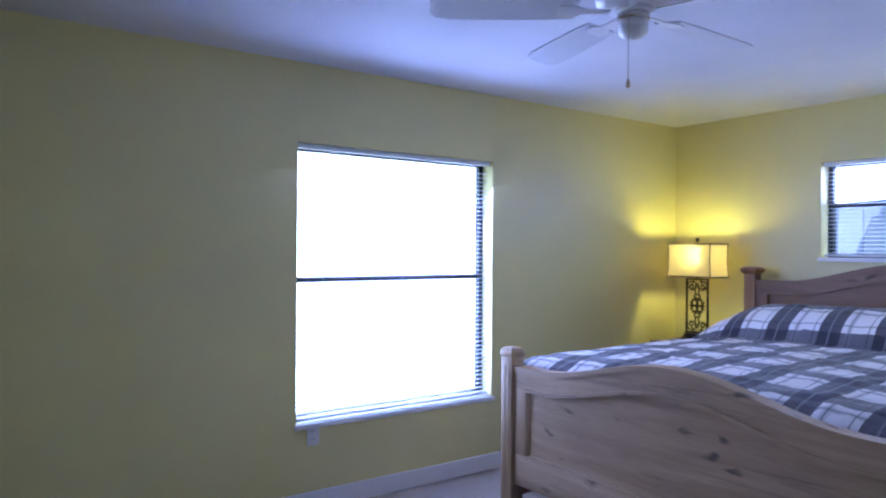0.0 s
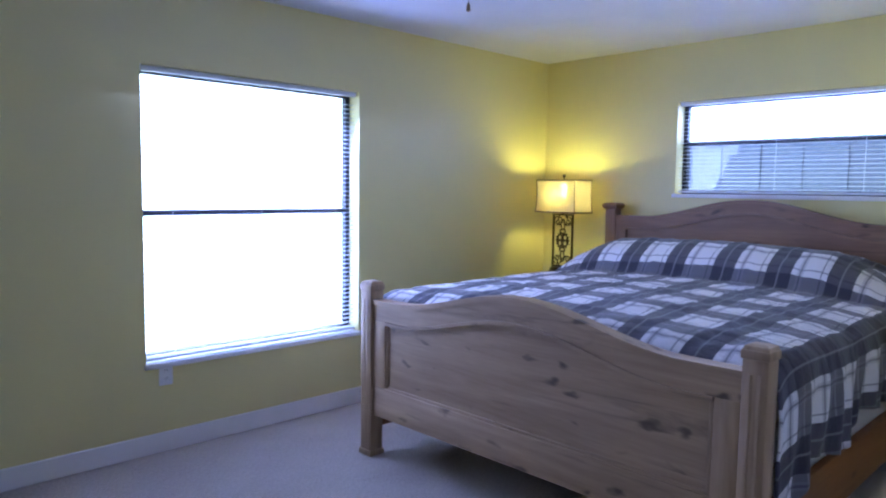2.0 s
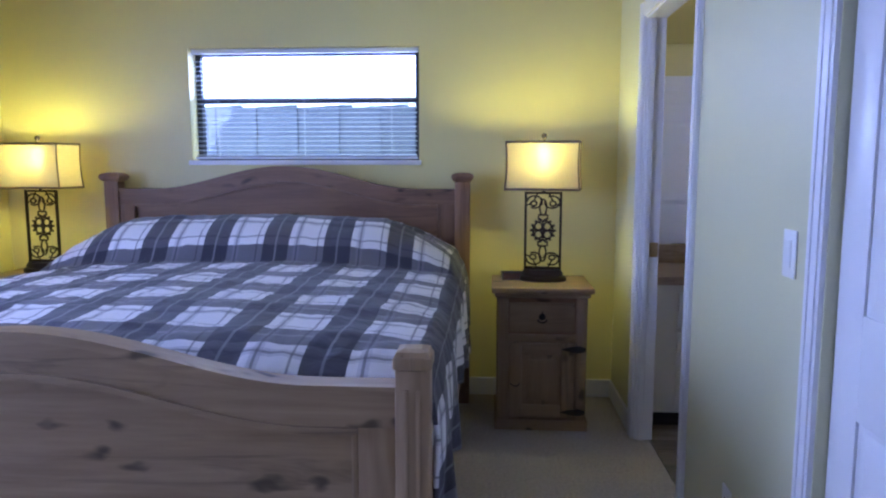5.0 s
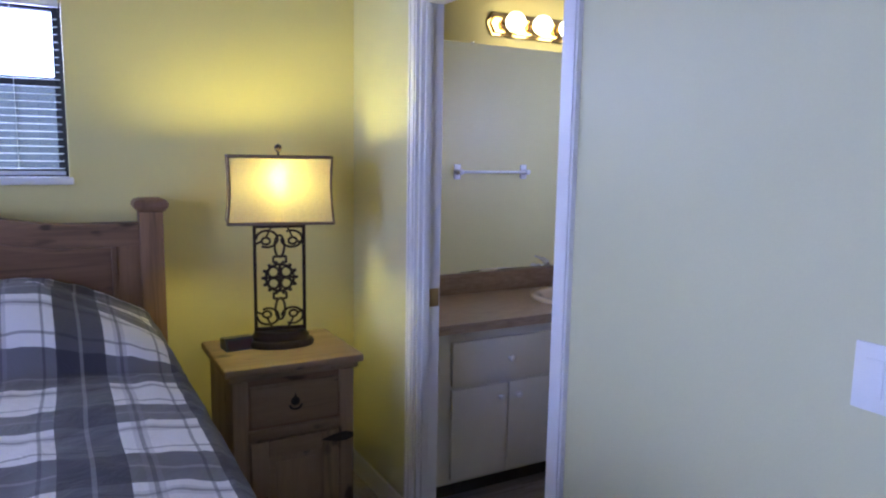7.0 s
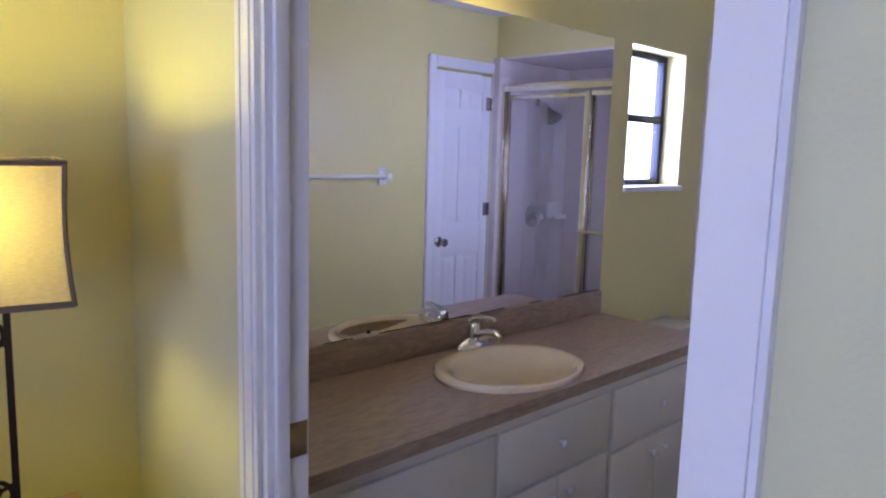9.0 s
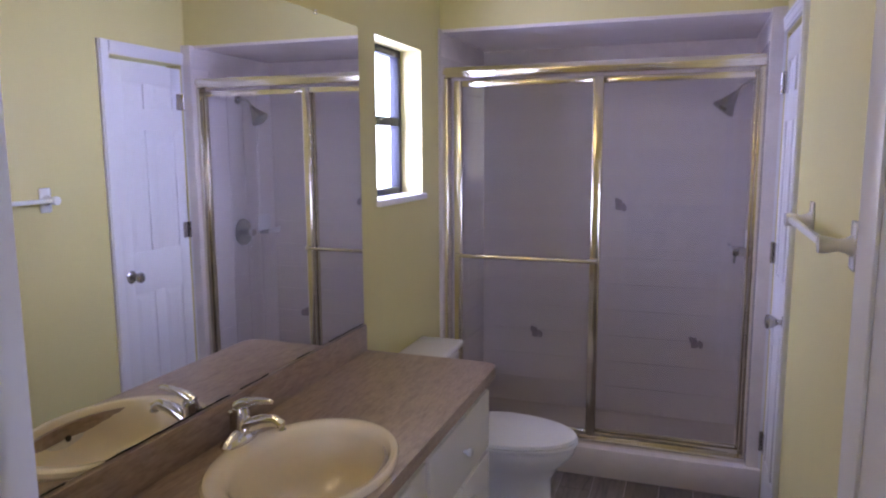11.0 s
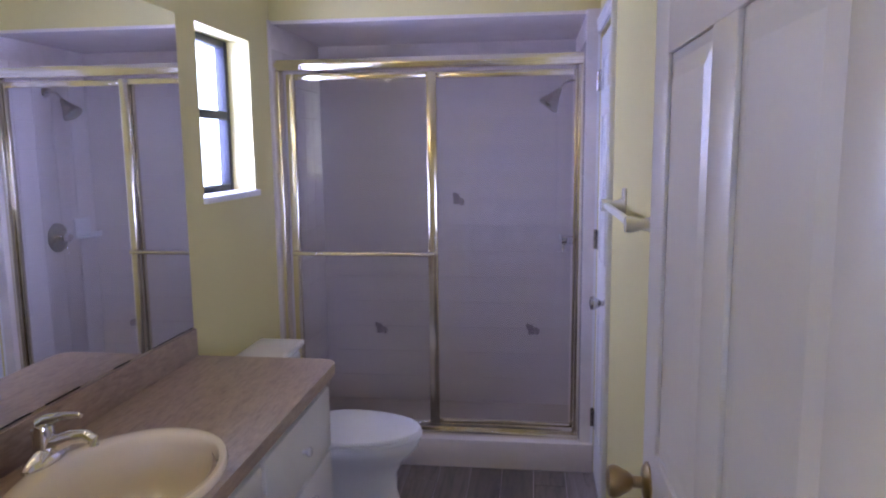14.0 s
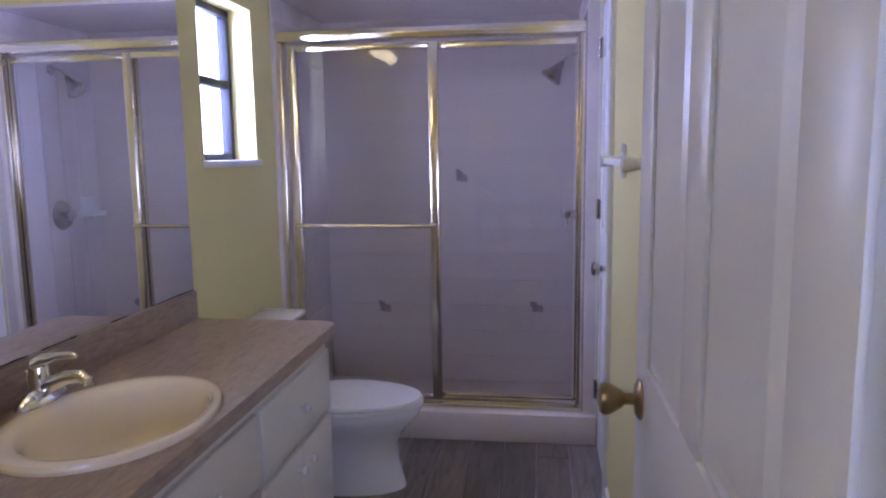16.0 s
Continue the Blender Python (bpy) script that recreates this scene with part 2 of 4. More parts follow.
def plank_material():
    m, t, n, l, b = nodes_of("grey_wood_plank")
    oi = n.new("ShaderNodeObjectInfo")
    v = coords(t, (14, 1.6, 1), True)
    grain = noise_tex(t, v, 2.2, 7, 0.65, 0.8)
    tone = ramp(t, oi.outputs["Random"], [(0.0, (0.17, 0.145, 0.125)), (0.5, (0.25, 0.215, 0.19)), (1.0, (0.33, 0.29, 0.26))])
    col = mix(t, 0.75, tone, ramp(t, grain, [(0.30, (0.14, 0.12, 0.11)), (0.5, (0.66, 0.62, 0.58)), (0.70, (1.0, 0.97, 0.93))]), "MULTIPLY")
    l.new(col, b.inputs["Base Color"])
    b.inputs["Roughness"].default_value = 0.38
    bump(t, grain, b, 0.2, 0.001)
    return m


PLANK = plank_material()


def laminate_material(name, light, dark):
    m, t, n, l, b = nodes_of(name)
    v = coords(t, (16, 3.0, 16))
    grain = noise_tex(t, v, 3.2, 6, 0.7, 0.3)
    speck = noise_tex(t, coords(t, (60, 14, 60)), 2.0, 3)
    col = ramp(t, grain, [(0.32, dark), (0.52, light), (0.7, shade(light, 1.15))])
    col = mix(t, 0.35, col, ramp(t, speck, [(0.35, dark), (0.65, shade(light, 1.1))]))
    l.new(col, b.inputs["Base Color"])
    b.inputs["Roughness"].default_value = 0.33
    return m


LAMINATE = laminate_material("brown_grain_laminate", (0.40, 0.30, 0.225), (0.24, 0.17, 0.13))


def plaid_material():
    """White cotton with broad navy stripes both ways, and thin lines between them."""
    m, t, n, l, b = nodes_of("navy_white_plaid_cotton")
    uv = n.new("ShaderNodeUVMap")
    sep = n.new("ShaderNodeSeparateXYZ")
    l.new(uv.outputs[0], sep.inputs[0])

    def math_node(op, a, c):
        k = n.new("ShaderNodeMath")
        k.operation = op
        for i, val in enumerate((a, c)):
            if isinstance(val, (int, float)):
                k.inputs[i].default_value = val
            else:
                l.new(val, k.inputs[i])
        return k.outputs[0]

    def band(coord, period, offset, centre, width):
        f = math_node("FRACT", math_node("DIVIDE", math_node("ADD", coord, offset), period), 0)
        d = math_node("ABSOLUTE", math_node("SUBTRACT", f, centre), 0)
        return math_node("LESS_THAN", d, width / 2)

    def stripes(coord, offset, size):
        broad = band(coord, size, offset, 0.25, 0.42)
        thin = math_node("MAXIMUM", band(coord, size, offset, 0.56, 0.025), band(coord, size, offset, 0.90, 0.03))
        grey = band(coord, size, offset, 0.90, 0.10)
        pale = band(coord, size, offset, 0.25, 0.03)
        return broad, thin, grey, pale

    ux, vy = stripes(sep.outputs[0], 0.04, 0.317), stripes(sep.outputs[1], 0.095, 0.291)
    col = mix(t, 0.0, (0.78, 0.76, 0.76), (0.78, 0.76, 0.76))
    navy, mid = (0.026, 0.025, 0.040), (0.25, 0.24, 0.28)
    for s, strong in ((ux, 0.84), (vy, 0.92)):
        col = mix(t, math_node("MULTIPLY", s[2], 0.35), col, mid)
        col = mix(t, math_node("MULTIPLY", s[1], 0.55), col, navy)
        col = mix(t, math_node("MULTIPLY", s[0], strong), col, navy)
        col = mix(t, math_node("MULTIPLY", s[3], 0.25), col, (0.6, 0.58, 0.58))
    v = coords(t)
    weave, crease = noise_tex(t, v, 420, 2), noise_tex(t, v, 9, 5, 0.6, 0.8)
    col = mix(t, 0.3, col, ramp(t, weave, [(0.3, (0.7, 0.7, 0.7)), (0.7, (1, 1, 1))]), "MULTIPLY")
    l.new(col, b.inputs["Base Color"])
    b.inputs["Roughness"].default_value = 0.9
    b.inputs["Sheen Weight"].default_value = 0.15
    bump(t, crease, b, 0.5, 0.02)
    return m


PLAID = plaid_material()


# ---- mesh helpers ----
def box(bm, x0, x1, y0, y1, z0, z1, bevel=0.0, seg=2):
    r = bmesh.ops.create_cube(bm, size=1, matrix=Matrix.LocRotScale(((x0 + x1) / 2, (y0 + y1) / 2, (z0 + z1) / 2), None, (abs(x1 - x0), abs(y1 - y0), abs(z1 - z0))))
    if bevel:
        es = list({e for v in r["verts"] for e in v.link_edges})
        bmesh.ops.bevel(bm, geom=es, offset=bevel, segments=seg, affect="EDGES", profile=0.5)
    return bm


def lathe(bm, profile, seg=28, m=Matrix(), sx=1.0, sy=1.0):
    """A turned shape from (radius, height) pairs, about z."""
    rings = []
    for r, z in profile:
        rings.append([bm.verts.new(m @ Vector((r * sx * math.cos(2 * math.pi * i / seg), r * sy * math.sin(2 * math.pi * i / seg), z))) for i in range(seg)])
    for a, c in zip(rings, rings[1:]):
        for i in range(seg):
            bm.faces.new((a[i], a[(i + 1) % seg], c[(i + 1) % seg], c[i]))
    if profile[0][0] > 1e-6:
        bm.faces.new(rings[0][::-1])
    if profile[-1][0] > 1e-6:
        bm.faces.new(rings[-1])
    return bm


def tube(bm, pts, r, seg=8, closed=False):
    pts = [Vector(p) for p in pts]
    n, rings, up = len(pts), [], Vector((0.3, 0.2, 0.93)).normalized()
    for i, p in enumerate(pts):
        a = pts[(i - 1) % n] if closed or i else p
        c = pts[(i + 1) % n] if closed or i < n - 1 else p
        d = (c - a).normalized()
        s = d.cross(up)
        s = s.normalized() if s.length > 1e-3 else d.orthogonal().normalized()
        w = s.cross(d)
        rad = r[i] if isinstance(r, (list, tuple)) else r
        rings.append([bm.verts.new(p + rad * (s * math.cos(2 * math.pi * k / seg) + w * math.sin(2 * math.pi * k / seg))) for k in range(seg)])
    pairs = list(zip(rings, rings[1:])) + ([(rings[-1], rings[0])] if closed else [])
    for a, c in pairs:
        for k in range(seg):
            bm.faces.new((a[k], a[(k + 1) % seg], c[(k + 1) % seg], c[k]))
    if not closed:
        bm.faces.new(rings[0][::-1])
        bm.faces.new(rings[-1])
    return bm


def prism(bm, outline, axis, lo, hi):
    """A closed outline of (u, v), pushed from lo to hi along the axis 0, 1 or 2; u and v are the other two axes in order."""
    def at(u, v, w):
        c = [u, v]
        c.insert(axis, w)
        return bm.verts.new(c)
    a = [at(u, v, lo) for u, v in outline]
    b = [at(u, v, hi) for u, v in outline]
    n = len(outline)
    bm.faces.new(a)
    bm.faces.new(b[::-1])
    for i in range(n):
        bm.faces.new((a[i], b[i], b[(i + 1) % n], a[(i + 1) % n]))
    return bm


def part(name, bm, material, parent=None, label="", smooth=False, m=None):
    bmesh.ops.recalc_face_normals(bm, faces=bm.faces)
    me = bpy.data.meshes.new(name)
    bm.to_mesh(me)
    bm.free()
    me.materials.append(material)
    if smooth:
        me.polygons.foreach_set("use_smooth", [True] * len(me.polygons))
        me.set_sharp_from_angle(angle=radians(38))
    ob = new(name, me)
    if parent:
        ob.parent = parent
    if m is not None:
        ob.matrix_basis = m
    if label:
        ob["label"] = label
    return ob


def thing(name, label, category, m=None, group=""):
    ob = tagged(new(name), label, category, group)
    ob.empty_display_size = 0.1
    if m is not None:
        ob.matrix_basis = m
    return ob


def B():
    return bmesh.new()


def bx(name, mat_, parent, x0, x1, y0, y1, z0, z1, bevel=0.0, label=""):
    return part(name, box(B(), x0, x1, y0, y1, z0, z1, bevel), mat_, parent, label, smooth=bevel > 0)


def structure(name, bm, mat_, label, category, smooth=False):
    return tagged(part(name, bm, mat_, None, "", smooth), label, category, "", "structure")


def wall_mesh(axis, w0, w1, u0, u1, z1, holes):
    """A wall from w0 to w1 across the axis, from u0 to u1 along the other, with rectangular openings (u0, u1, z0, z1)."""
    bm = B()
    us = sorted({u0, u1, *[h[0] for h in holes], *[h[1] for h in holes]})
    zs = sorted({0.0, z1, *[h[2] for h in holes], *[h[3] for h in holes]})

    def solid(i, j):
        if i < 0 or j < 0 or i >= len(us) - 1 or j >= len(zs) - 1:
            return False
        u, z = (us[i] + us[i + 1]) / 2, (zs[j] + zs[j + 1]) / 2
        return not any(h[0] < u < h[1] and h[2] < z < h[3] for h in holes)

    def vert(u, z, w):
        return bm.verts.new((w, u, z) if axis == 0 else (u, w, z))

    def quad(*p):
        bm.faces.new([vert(*q) for q in p])
    for i in range(len(us) - 1):
        for j in range(len(zs) - 1):
            if not solid(i, j):
                continue
            a, c, lo, hi = us[i], us[i + 1], zs[j], zs[j + 1]
            for w in (w0, w1):
                quad((a, lo, w), (c, lo, w), (c, hi, w), (a, hi, w))
            if not solid(i - 1, j):
                quad((a, lo, w0), (a, lo, w1), (a, hi, w1), (a, hi, w0))
            if not solid(i + 1, j):
                quad((c, lo, w0), (c, lo, w1), (c, hi, w1), (c, hi, w0))
            if not solid(i, j - 1):
                quad((a, lo, w0), (c, lo, w0), (c, lo, w1), (a, lo, w1))
            if not solid(i, j + 1):
                quad((a, hi, w0), (c, hi, w0), (c, hi, w1), (a, hi, w1))
    bmesh.ops.remove_doubles(bm, verts=bm.verts, dist=1e-5)
    return bm


# ---- large structure ----
TH = 0.16
PD0, PD1 = 2.08, 2.88                    # white door in the partition
structure("wall_north", wall_mesh(1, YN, YN + TH, XW - TH, XE + TH, CEIL, [W1]), PAINT, "pale yellow painted bedroom wall with a large window", "wall")
structure("wall_east", wall_mesh(0, XE, XE + TH, YB - 0.15, YN, CEIL, [W2, W3]), PAINT, "pale yellow painted outer wall with two windows", "wall")
# Bedroom side has daylight painted into its yellow; bathroom side keeps plain paint.
structure("wall_south", wall_mesh(1, -PT, 0.0, 1.90, XE, CEIL, [(PD0, PD1, 0.0, 2.04), (D0, D1, 0.0, DH)]), PAINT_DAYLIT, "yellow partition wall with daylight tint painted in and two doorways", "wall")
partition = bpy.data.objects["wall_south"].data
partition.materials.append(PAINT)
for face in partition.polygons:
    face.material_index = 1 if face.center.y < -PT + 0.001 else 0
structure("wall_west", wall_mesh(0, XW - TH, XW, YV, YN, CEIL, []), PAINT, "plain yellow wall closing the bedroom", "wall")
structure("wall_entry", wall_mesh(1, YV - TH, YV, XW - TH, 2.06, CEIL, []), PAINT, "plain yellow wall closing the entry", "wall")
structure("wall_entry_side", wall_mesh(0, 1.90, 2.02, YV, -PT, CEIL, []), PAINT, "plain yellow wall beside the entry", "wall")
structure("wall_bathroom", wall_mesh(0, XR - 0.1, XR, YB - 0.15, -PT, CEIL, [(-2.94, -2.42, 0.0, 2.04)]), PAINT, "pale yellow bathroom side wall with a closet door", "wall")
structure("wall_shower", wall_mesh(1, YB - 0.15, YB - 0.02, XR, XE, CEIL, []), PAINT, "wall behind the shower", "wall")
structure("wall_closet", wall_mesh(0, 3.0, 3.06, YB, -PT, CEIL, []), WHITE, "plain wall closing the closet behind the door", "wall")
structure("soffit", box(B(), XR, XE, YB - 0.02, YS, 2.15, CEIL), PAINT, "yellow painted soffit over the shower", "soffit")
structure("ceiling", box(B(), XW - TH, XE + TH, YB - 0.2, YN + TH, CEIL, CEIL + 0.1), CEILP, "white textured ceiling", "ceiling")
bm = B()
box(bm, XW - TH, XE, 0.0, YN, -0.1, 0.0)
box(bm, XW - TH, 1.9, YV, 0.0, -0.1, 0.0)
box(bm, 1.9, XE, -0.075, 0.0, -0.1, 0.0)
structure("floor", bm, CARPET, "beige cut pile carpet floor", "carpet")
bath_floor = structure("bathroom_floor", box(B(), 3.0, XE, YB, -0.075, -0.1, -0.006), GROUT, "grey wood-look plank floor", "floor")
structure("ground", box(B(), -60, 80, -60, 80, -0.55, -0.35), GRASS, "green lawn outside the house", "ground")

bm = B()
for a, c in ((XW, XE),):
    box(bm, a, c, YN - 0.013, YN, 0.0, 0.105, 0.004, 1)
box(bm, XE - 0.013, XE, 0.0, YN - 0.014, 0.0, 0.105, 0.004, 1)
box(bm, 4.815, XE - 0.014, 0.0, 0.013, 0.0, 0.105, 0.004, 1)
box(bm, 3.03, 3.84, 0.0, 0.013, 0.0, 0.105, 0.004, 1)
structure("baseboard", bm, WHITE, "white painted wooden baseboard in the bedroom", "baseboard", True)
bm = B()
box(bm, XR, XR + 0.012, -2.345, -PT, 0.0, 0.085, 0.004, 1)
structure("bathroom_baseboard", bm, WHITE, "white painted baseboard in the bathroom", "baseboard", True)


def casing(name, axis, face, out, a, c, top, label):
    """Moulded casing round a doorway: two legs and a head, standing out from the wall's face."""
    ob = tagged(new(name), label, "door casing", "", "structure")
    w = 0.068
    steps = ((0.0, 0.012), (0.012, 0.016), (0.040, 0.019), (0.056, 0.014))
    for k, (lo, hi) in enumerate(((a - w, a - 0.004), (c + 0.004, c + w))):
        bm = B()
        for i, (s, d) in enumerate(steps):
            e = steps[i + 1][0] if i < 3 else w - 0.004
            p, q = (hi - e, hi - s) if k == 0 else (lo + s, lo + e)
            args = (p, q, *sorted((face, face + out * d)), 0.0, top + w)
            box(bm, args[2], args[3], args[0], args[1], args[4], args[5]) if axis == 0 else box(bm, *args)
        part("casing_leg", bm, WHITE, ob)
    bm = B()
    for i, (s, d) in enumerate(steps):
        e = steps[i + 1][0] if i < 3 else w - 0.004
        args = (a - 0.003, c + 0.003, *sorted((face, face + out * d)), top + 0.004 + s, top + 0.004 + e)
        box(bm, args[2], args[3], args[0], args[1], args[4], args[5]) if axis == 0 else box(bm, *args)
    part("casing_head", bm, WHITE, ob)
    return ob


casing("bathroom_doorway_casing", 1, 0.0, 1, D0, D1, DH, "white moulded casing round the bathroom doorway")
casing("white_door_casing", 1, 0.0, 1, PD0, PD1, 2.04, "white moulded casing round the bedroom door")
casing("closet_casing", 0, XR, 1, -2.94, -2.42, 2.04, "white casing round the closet door")
jamb = tagged(new("bathroom_door_jamb"), "white door jamb with a dark strike plate", "door jamb", "", "structure")
for nm, x0, x1, z0, z1 in (("jamb_side", D0, D0 + 0.012, 0, DH), ("jamb_side", D1 - 0.012, D1, 0, DH), ("jamb_head", D0 + 0.012, D1 - 0.012, DH - 0.012, DH)):
    bx(nm, WHITE, jamb, x0, x1, -PT, 0.0, z0 + 0.001, z1)
bx("stop", WHITE, jamb, D1 - 0.024, D1 - 0.012, -0.042, -0.015, 0.001, DH - 0.012, 0.002)
bx("strike_plate", BRASS, jamb, D1 - 0.0145, D1 - 0.012, -0.086, -0.046, 0.915, 0.985, 0.001, "dark brass strike plate")


# ---- doors ----
def knob_parts(parent, x, y, z, side, finish):
    """A turned door knob on its rose; side is the sense of its axis along local y."""
    m = Matrix.Translation((x, y, z)) @ pose(0, 0, 0, -90 * side)
    rose = part("rose", lathe(B(), [(0.034, 0.0), (0.034, 0.003), (0.026, 0.009), (0.012, 0.012)], 28, m), finish, parent, "", True)
    part("knob", lathe(B(), [(0.010, 0.010), (0.010, 0.026), (0.016, 0.032), (0.026, 0.050), (0.028, 0.058), (0.025, 0.066), (0.012, 0.070), (0.0, 0.0705)], 28, m), finish, parent, "", True)
    return rose


def panel_door(name, width, height, thick, label, m, finish, knob_x, knob_sides, knob_z=0.93):
    """Six-panel door: x across from the hinge, y through its thickness from 0 to thick, z up."""
    ob = tagged(thing(name, label, "door", m), "", "", "", "structure")
    core = 0.007
    bx("core", WHITE, ob, 0.002, width - 0.002, core, thick - core, 0.008, height)
    st, mid = min(0.105, width * 0.15), min(0.095, width * 0.14)
    rows = ((0.22, 0.83), (1.05, 1.68), (1.79, height - 0.10))
    half = (width - 2 * st - mid) / 2
    cols = ((st, st + half), (st + half + mid, width - st))
    for y0, y1 in ((0.0, core), (thick - core, thick)):
        for x0, x1 in ((0.0, st), (width - st, width)):
            bx("stile", WHITE, ob, x0, x1, y0, y1, 0.006, height, 0.0015)
        zs = [0.006] + [v for r in rows for v in r] + [height]
        for z0, z1 in zip(zs[::2], zs[1::2]):
            bx("rail", WHITE, ob, st, width - st, y0, y1, z0, z1, 0.0015)
        for z0, z1 in rows:
            bx("mullion", WHITE, ob, cols[0][1], cols[1][0], y0, y1, z0, z1, 0.0015)
            for x0, x1 in cols:
                bm = B()
                out = y0 if y0 == 0.0 else y1
                inn = core if y0 == 0.0 else thick - core
                r, s = 0.014, 0.040
                face = inn + (out - inn) * 0.8
                a = [bm.verts.new(p) for p in ((x0 + r, inn, z0 + r), (x1 - r, inn, z0 + r), (x1 - r, inn, z1 - r), (x0 + r, inn, z1 - r))]
                c = [bm.verts.new(p) for p in ((x0 + s, face, z0 + s), (x1 - s, face, z0 + s), (x1 - s, face, z1 - s), (x0 + s, face, z1 - s))]
                for i in range(4):
                    bm.faces.new((a[i], a[(i + 1) % 4], c[(i + 1) % 4], c[i]))
                bm.faces.new(c)
                part("panel", bm, WHITE, ob)
    for side in knob_sides:
        knob_parts(ob, knob_x, thick if side > 0 else 0.0, knob_z, side, finish)
    return ob


# bathroom door, open into the bathroom, flat along the side wall
panel_door("door_1", 0.812, 2.02, 0.035, "white six-panel bathroom door standing open", pose(D0 + 0.004, -0.100, 0.0, 0, 0, -89.5), BRASS, 0.752, (1,), 0.98)
closet_door = panel_door("door_2", 0.51, 2.02, 0.035, "white six-panel closet door, closed", pose(XR - 0.003, -2.935, 0.0, 0, 0, 90) @ pose(0, 0, 0), NICKEL, 0.455, (-1,))
panel_door("door_3", 0.79, 2.02, 0.035, "white six-panel bedroom door, closed", pose(PD0 + 0.005, -0.06, 0.0), BRASS, 0.06, (1,))
for z in (0.28, 1.13, 1.84):
    bm = B()
    tube(bm, [(0.0, -0.012, z - 0.045), (0.0, -0.012, z + 0.045)], 0.007, 10)
    box(bm, 0.001, 0.045, -0.006, -0.001, z - 0.044, z + 0.044)
    part("hinge", bm, NICKEL, closet_door, "steel butt hinge", True)


# ---- windows ----
def window(name, axis, face, u0, u1, z0, z1, mid, label, frame_mat, slats, sill=True):
    """A recessed window: frame, two sashes, panes, a marble sill and, with slats, a drawn-down blind. u runs along the wall."""
    ob = tagged(new(name), label, "window", "", "structure")

    def b(nm, mt, a, c, d0, d1, lo, hi, bevel=0.002, lab=""):
        args = (face + d0, face + d1, a, c, lo, hi) if axis == 0 else (a, c, face + d0, face + d1, lo, hi)
        return bx(nm, mt, ob, *args, bevel, lab)
    f = 0.032
    for a, c, lo, hi in ((u0 + 0.001, u0 + f, z0 + 0.001, z1 - 0.001), (u1 - f, u1 - 0.001, z0 + 0.001, z1 - 0.001)):
        b("window_frame", frame_mat, a, c, 0.10, 0.145, lo, hi)
    for lo, hi in ((z0 + 0.001, z0 + f), (z1 - f, z1 - 0.001)):
        b("window_frame", frame_mat, u0 + f, u1 - f, 0.10, 0.145, lo, hi)
    b("meeting_rail", frame_mat, u0 + f, u1 - f, 0.102, 0.14, mid - 0.018, mid + 0.018)
    for lo, hi in ((z0 + f, mid - 0.018), (mid + 0.018, z1 - f)):
        p = b("pane", GLASS, u0 + f, u1 - f, 0.121, 0.124, lo, hi, 0)
        p.visible_shadow = False
    if sill:
        b("window_sill", WHITE, u0 - 0.012, u1 + 0.012, -0.022, 0.0, z0 - 0.022, z0 + 0.004, 0.004, "white sill")
        b("window_sill", WHITE, u0 + 0.001, u1 - 0.001, 0.0, 0.10, z0 + 0.0005, z0 + 0.004, 0)
    if slats:
        blind = thing("window_blind", "white vinyl mini blind with open horizontal slats", "blind", None, "window blinds")

        def bb(nm, a, c, d0, d1, lo, hi, bevel=0.002):
            args = (face + d0, face + d1, a, c, lo, hi) if axis == 0 else (a, c, face + d0, face + d1, lo, hi)
            return bx(nm, SLATM, blind, *args, bevel)
        bb("head_rail", u0 + 0.008, u1 - 0.008, 0.022, 0.050, z1 - 0.028, z1 - 0.002)
        bb("bottom_rail", u0 + 0.012, u1 - 0.012, 0.025, 0.047, z0 + 0.012, z0 + 0.026)
        bm = B()
        L = u1 - u0 - 0.03
        prof = [(-0.0150, -0.0012), (-0.006, 0.0012), (0.0, 0.0018), (0.006, 0.0012), (0.0150, -0.0002)]
        for a, c in zip(prof, prof[1:]):
            vs = [(a[0], -L / 2, a[1]), (c[0], -L / 2, c[1]), (c[0], L / 2, c[1]), (a[0], L / 2, a[1])]
            bm.faces.new([bm.verts.new(v if axis == 0 else (v[1], v[0], v[2])) for v in vs])
            bm.faces.new([bm.verts.new((v[0], v[1], v[2] - 0.0007) if axis == 0 else (v[1], v[0], v[2] - 0.0007)) for v in vs][::-1])
        mid_u = (u0 + u1) / 2
        first, n = None, int((z1 - z0 - 0.065) / 0.027)
        for i in range(n):
            z = z0 + 0.036 + i * 0.027
            at = (face + 0.036, mid_u, z) if axis == 0 else (mid_u, face + 0.036, z)
            if first is None:
                first = part("slat", bm, SLATM, blind)
                first.matrix_basis = pose(*at)
            else:
                o = first.copy()
                scene.collection.objects.link(o)
                o.parent = blind
                o.matrix_basis = pose(*at)
        for fr in (0.12, 0.5, 0.88):
            u = u0 + (u1 - u0) * fr
            bb("ladder_cord", u - 0.0012, u + 0.0012, 0.0225, 0.0240, z0 + 0.02, z1 - 0.02, 0)
    return ob


window("window_1", 1, YN, *W1, 1.245, "large single-hung window with white blinds, bright daylight", BRONZE, True)
window("window_2", 0, XE, *W2, 1.735, "wide window above the headboard with a white blind", BRONZE, True)
window("window_3", 0, XE, *W3, 1.70, "small bathroom window with a dark bronze frame", BRONZE, False)

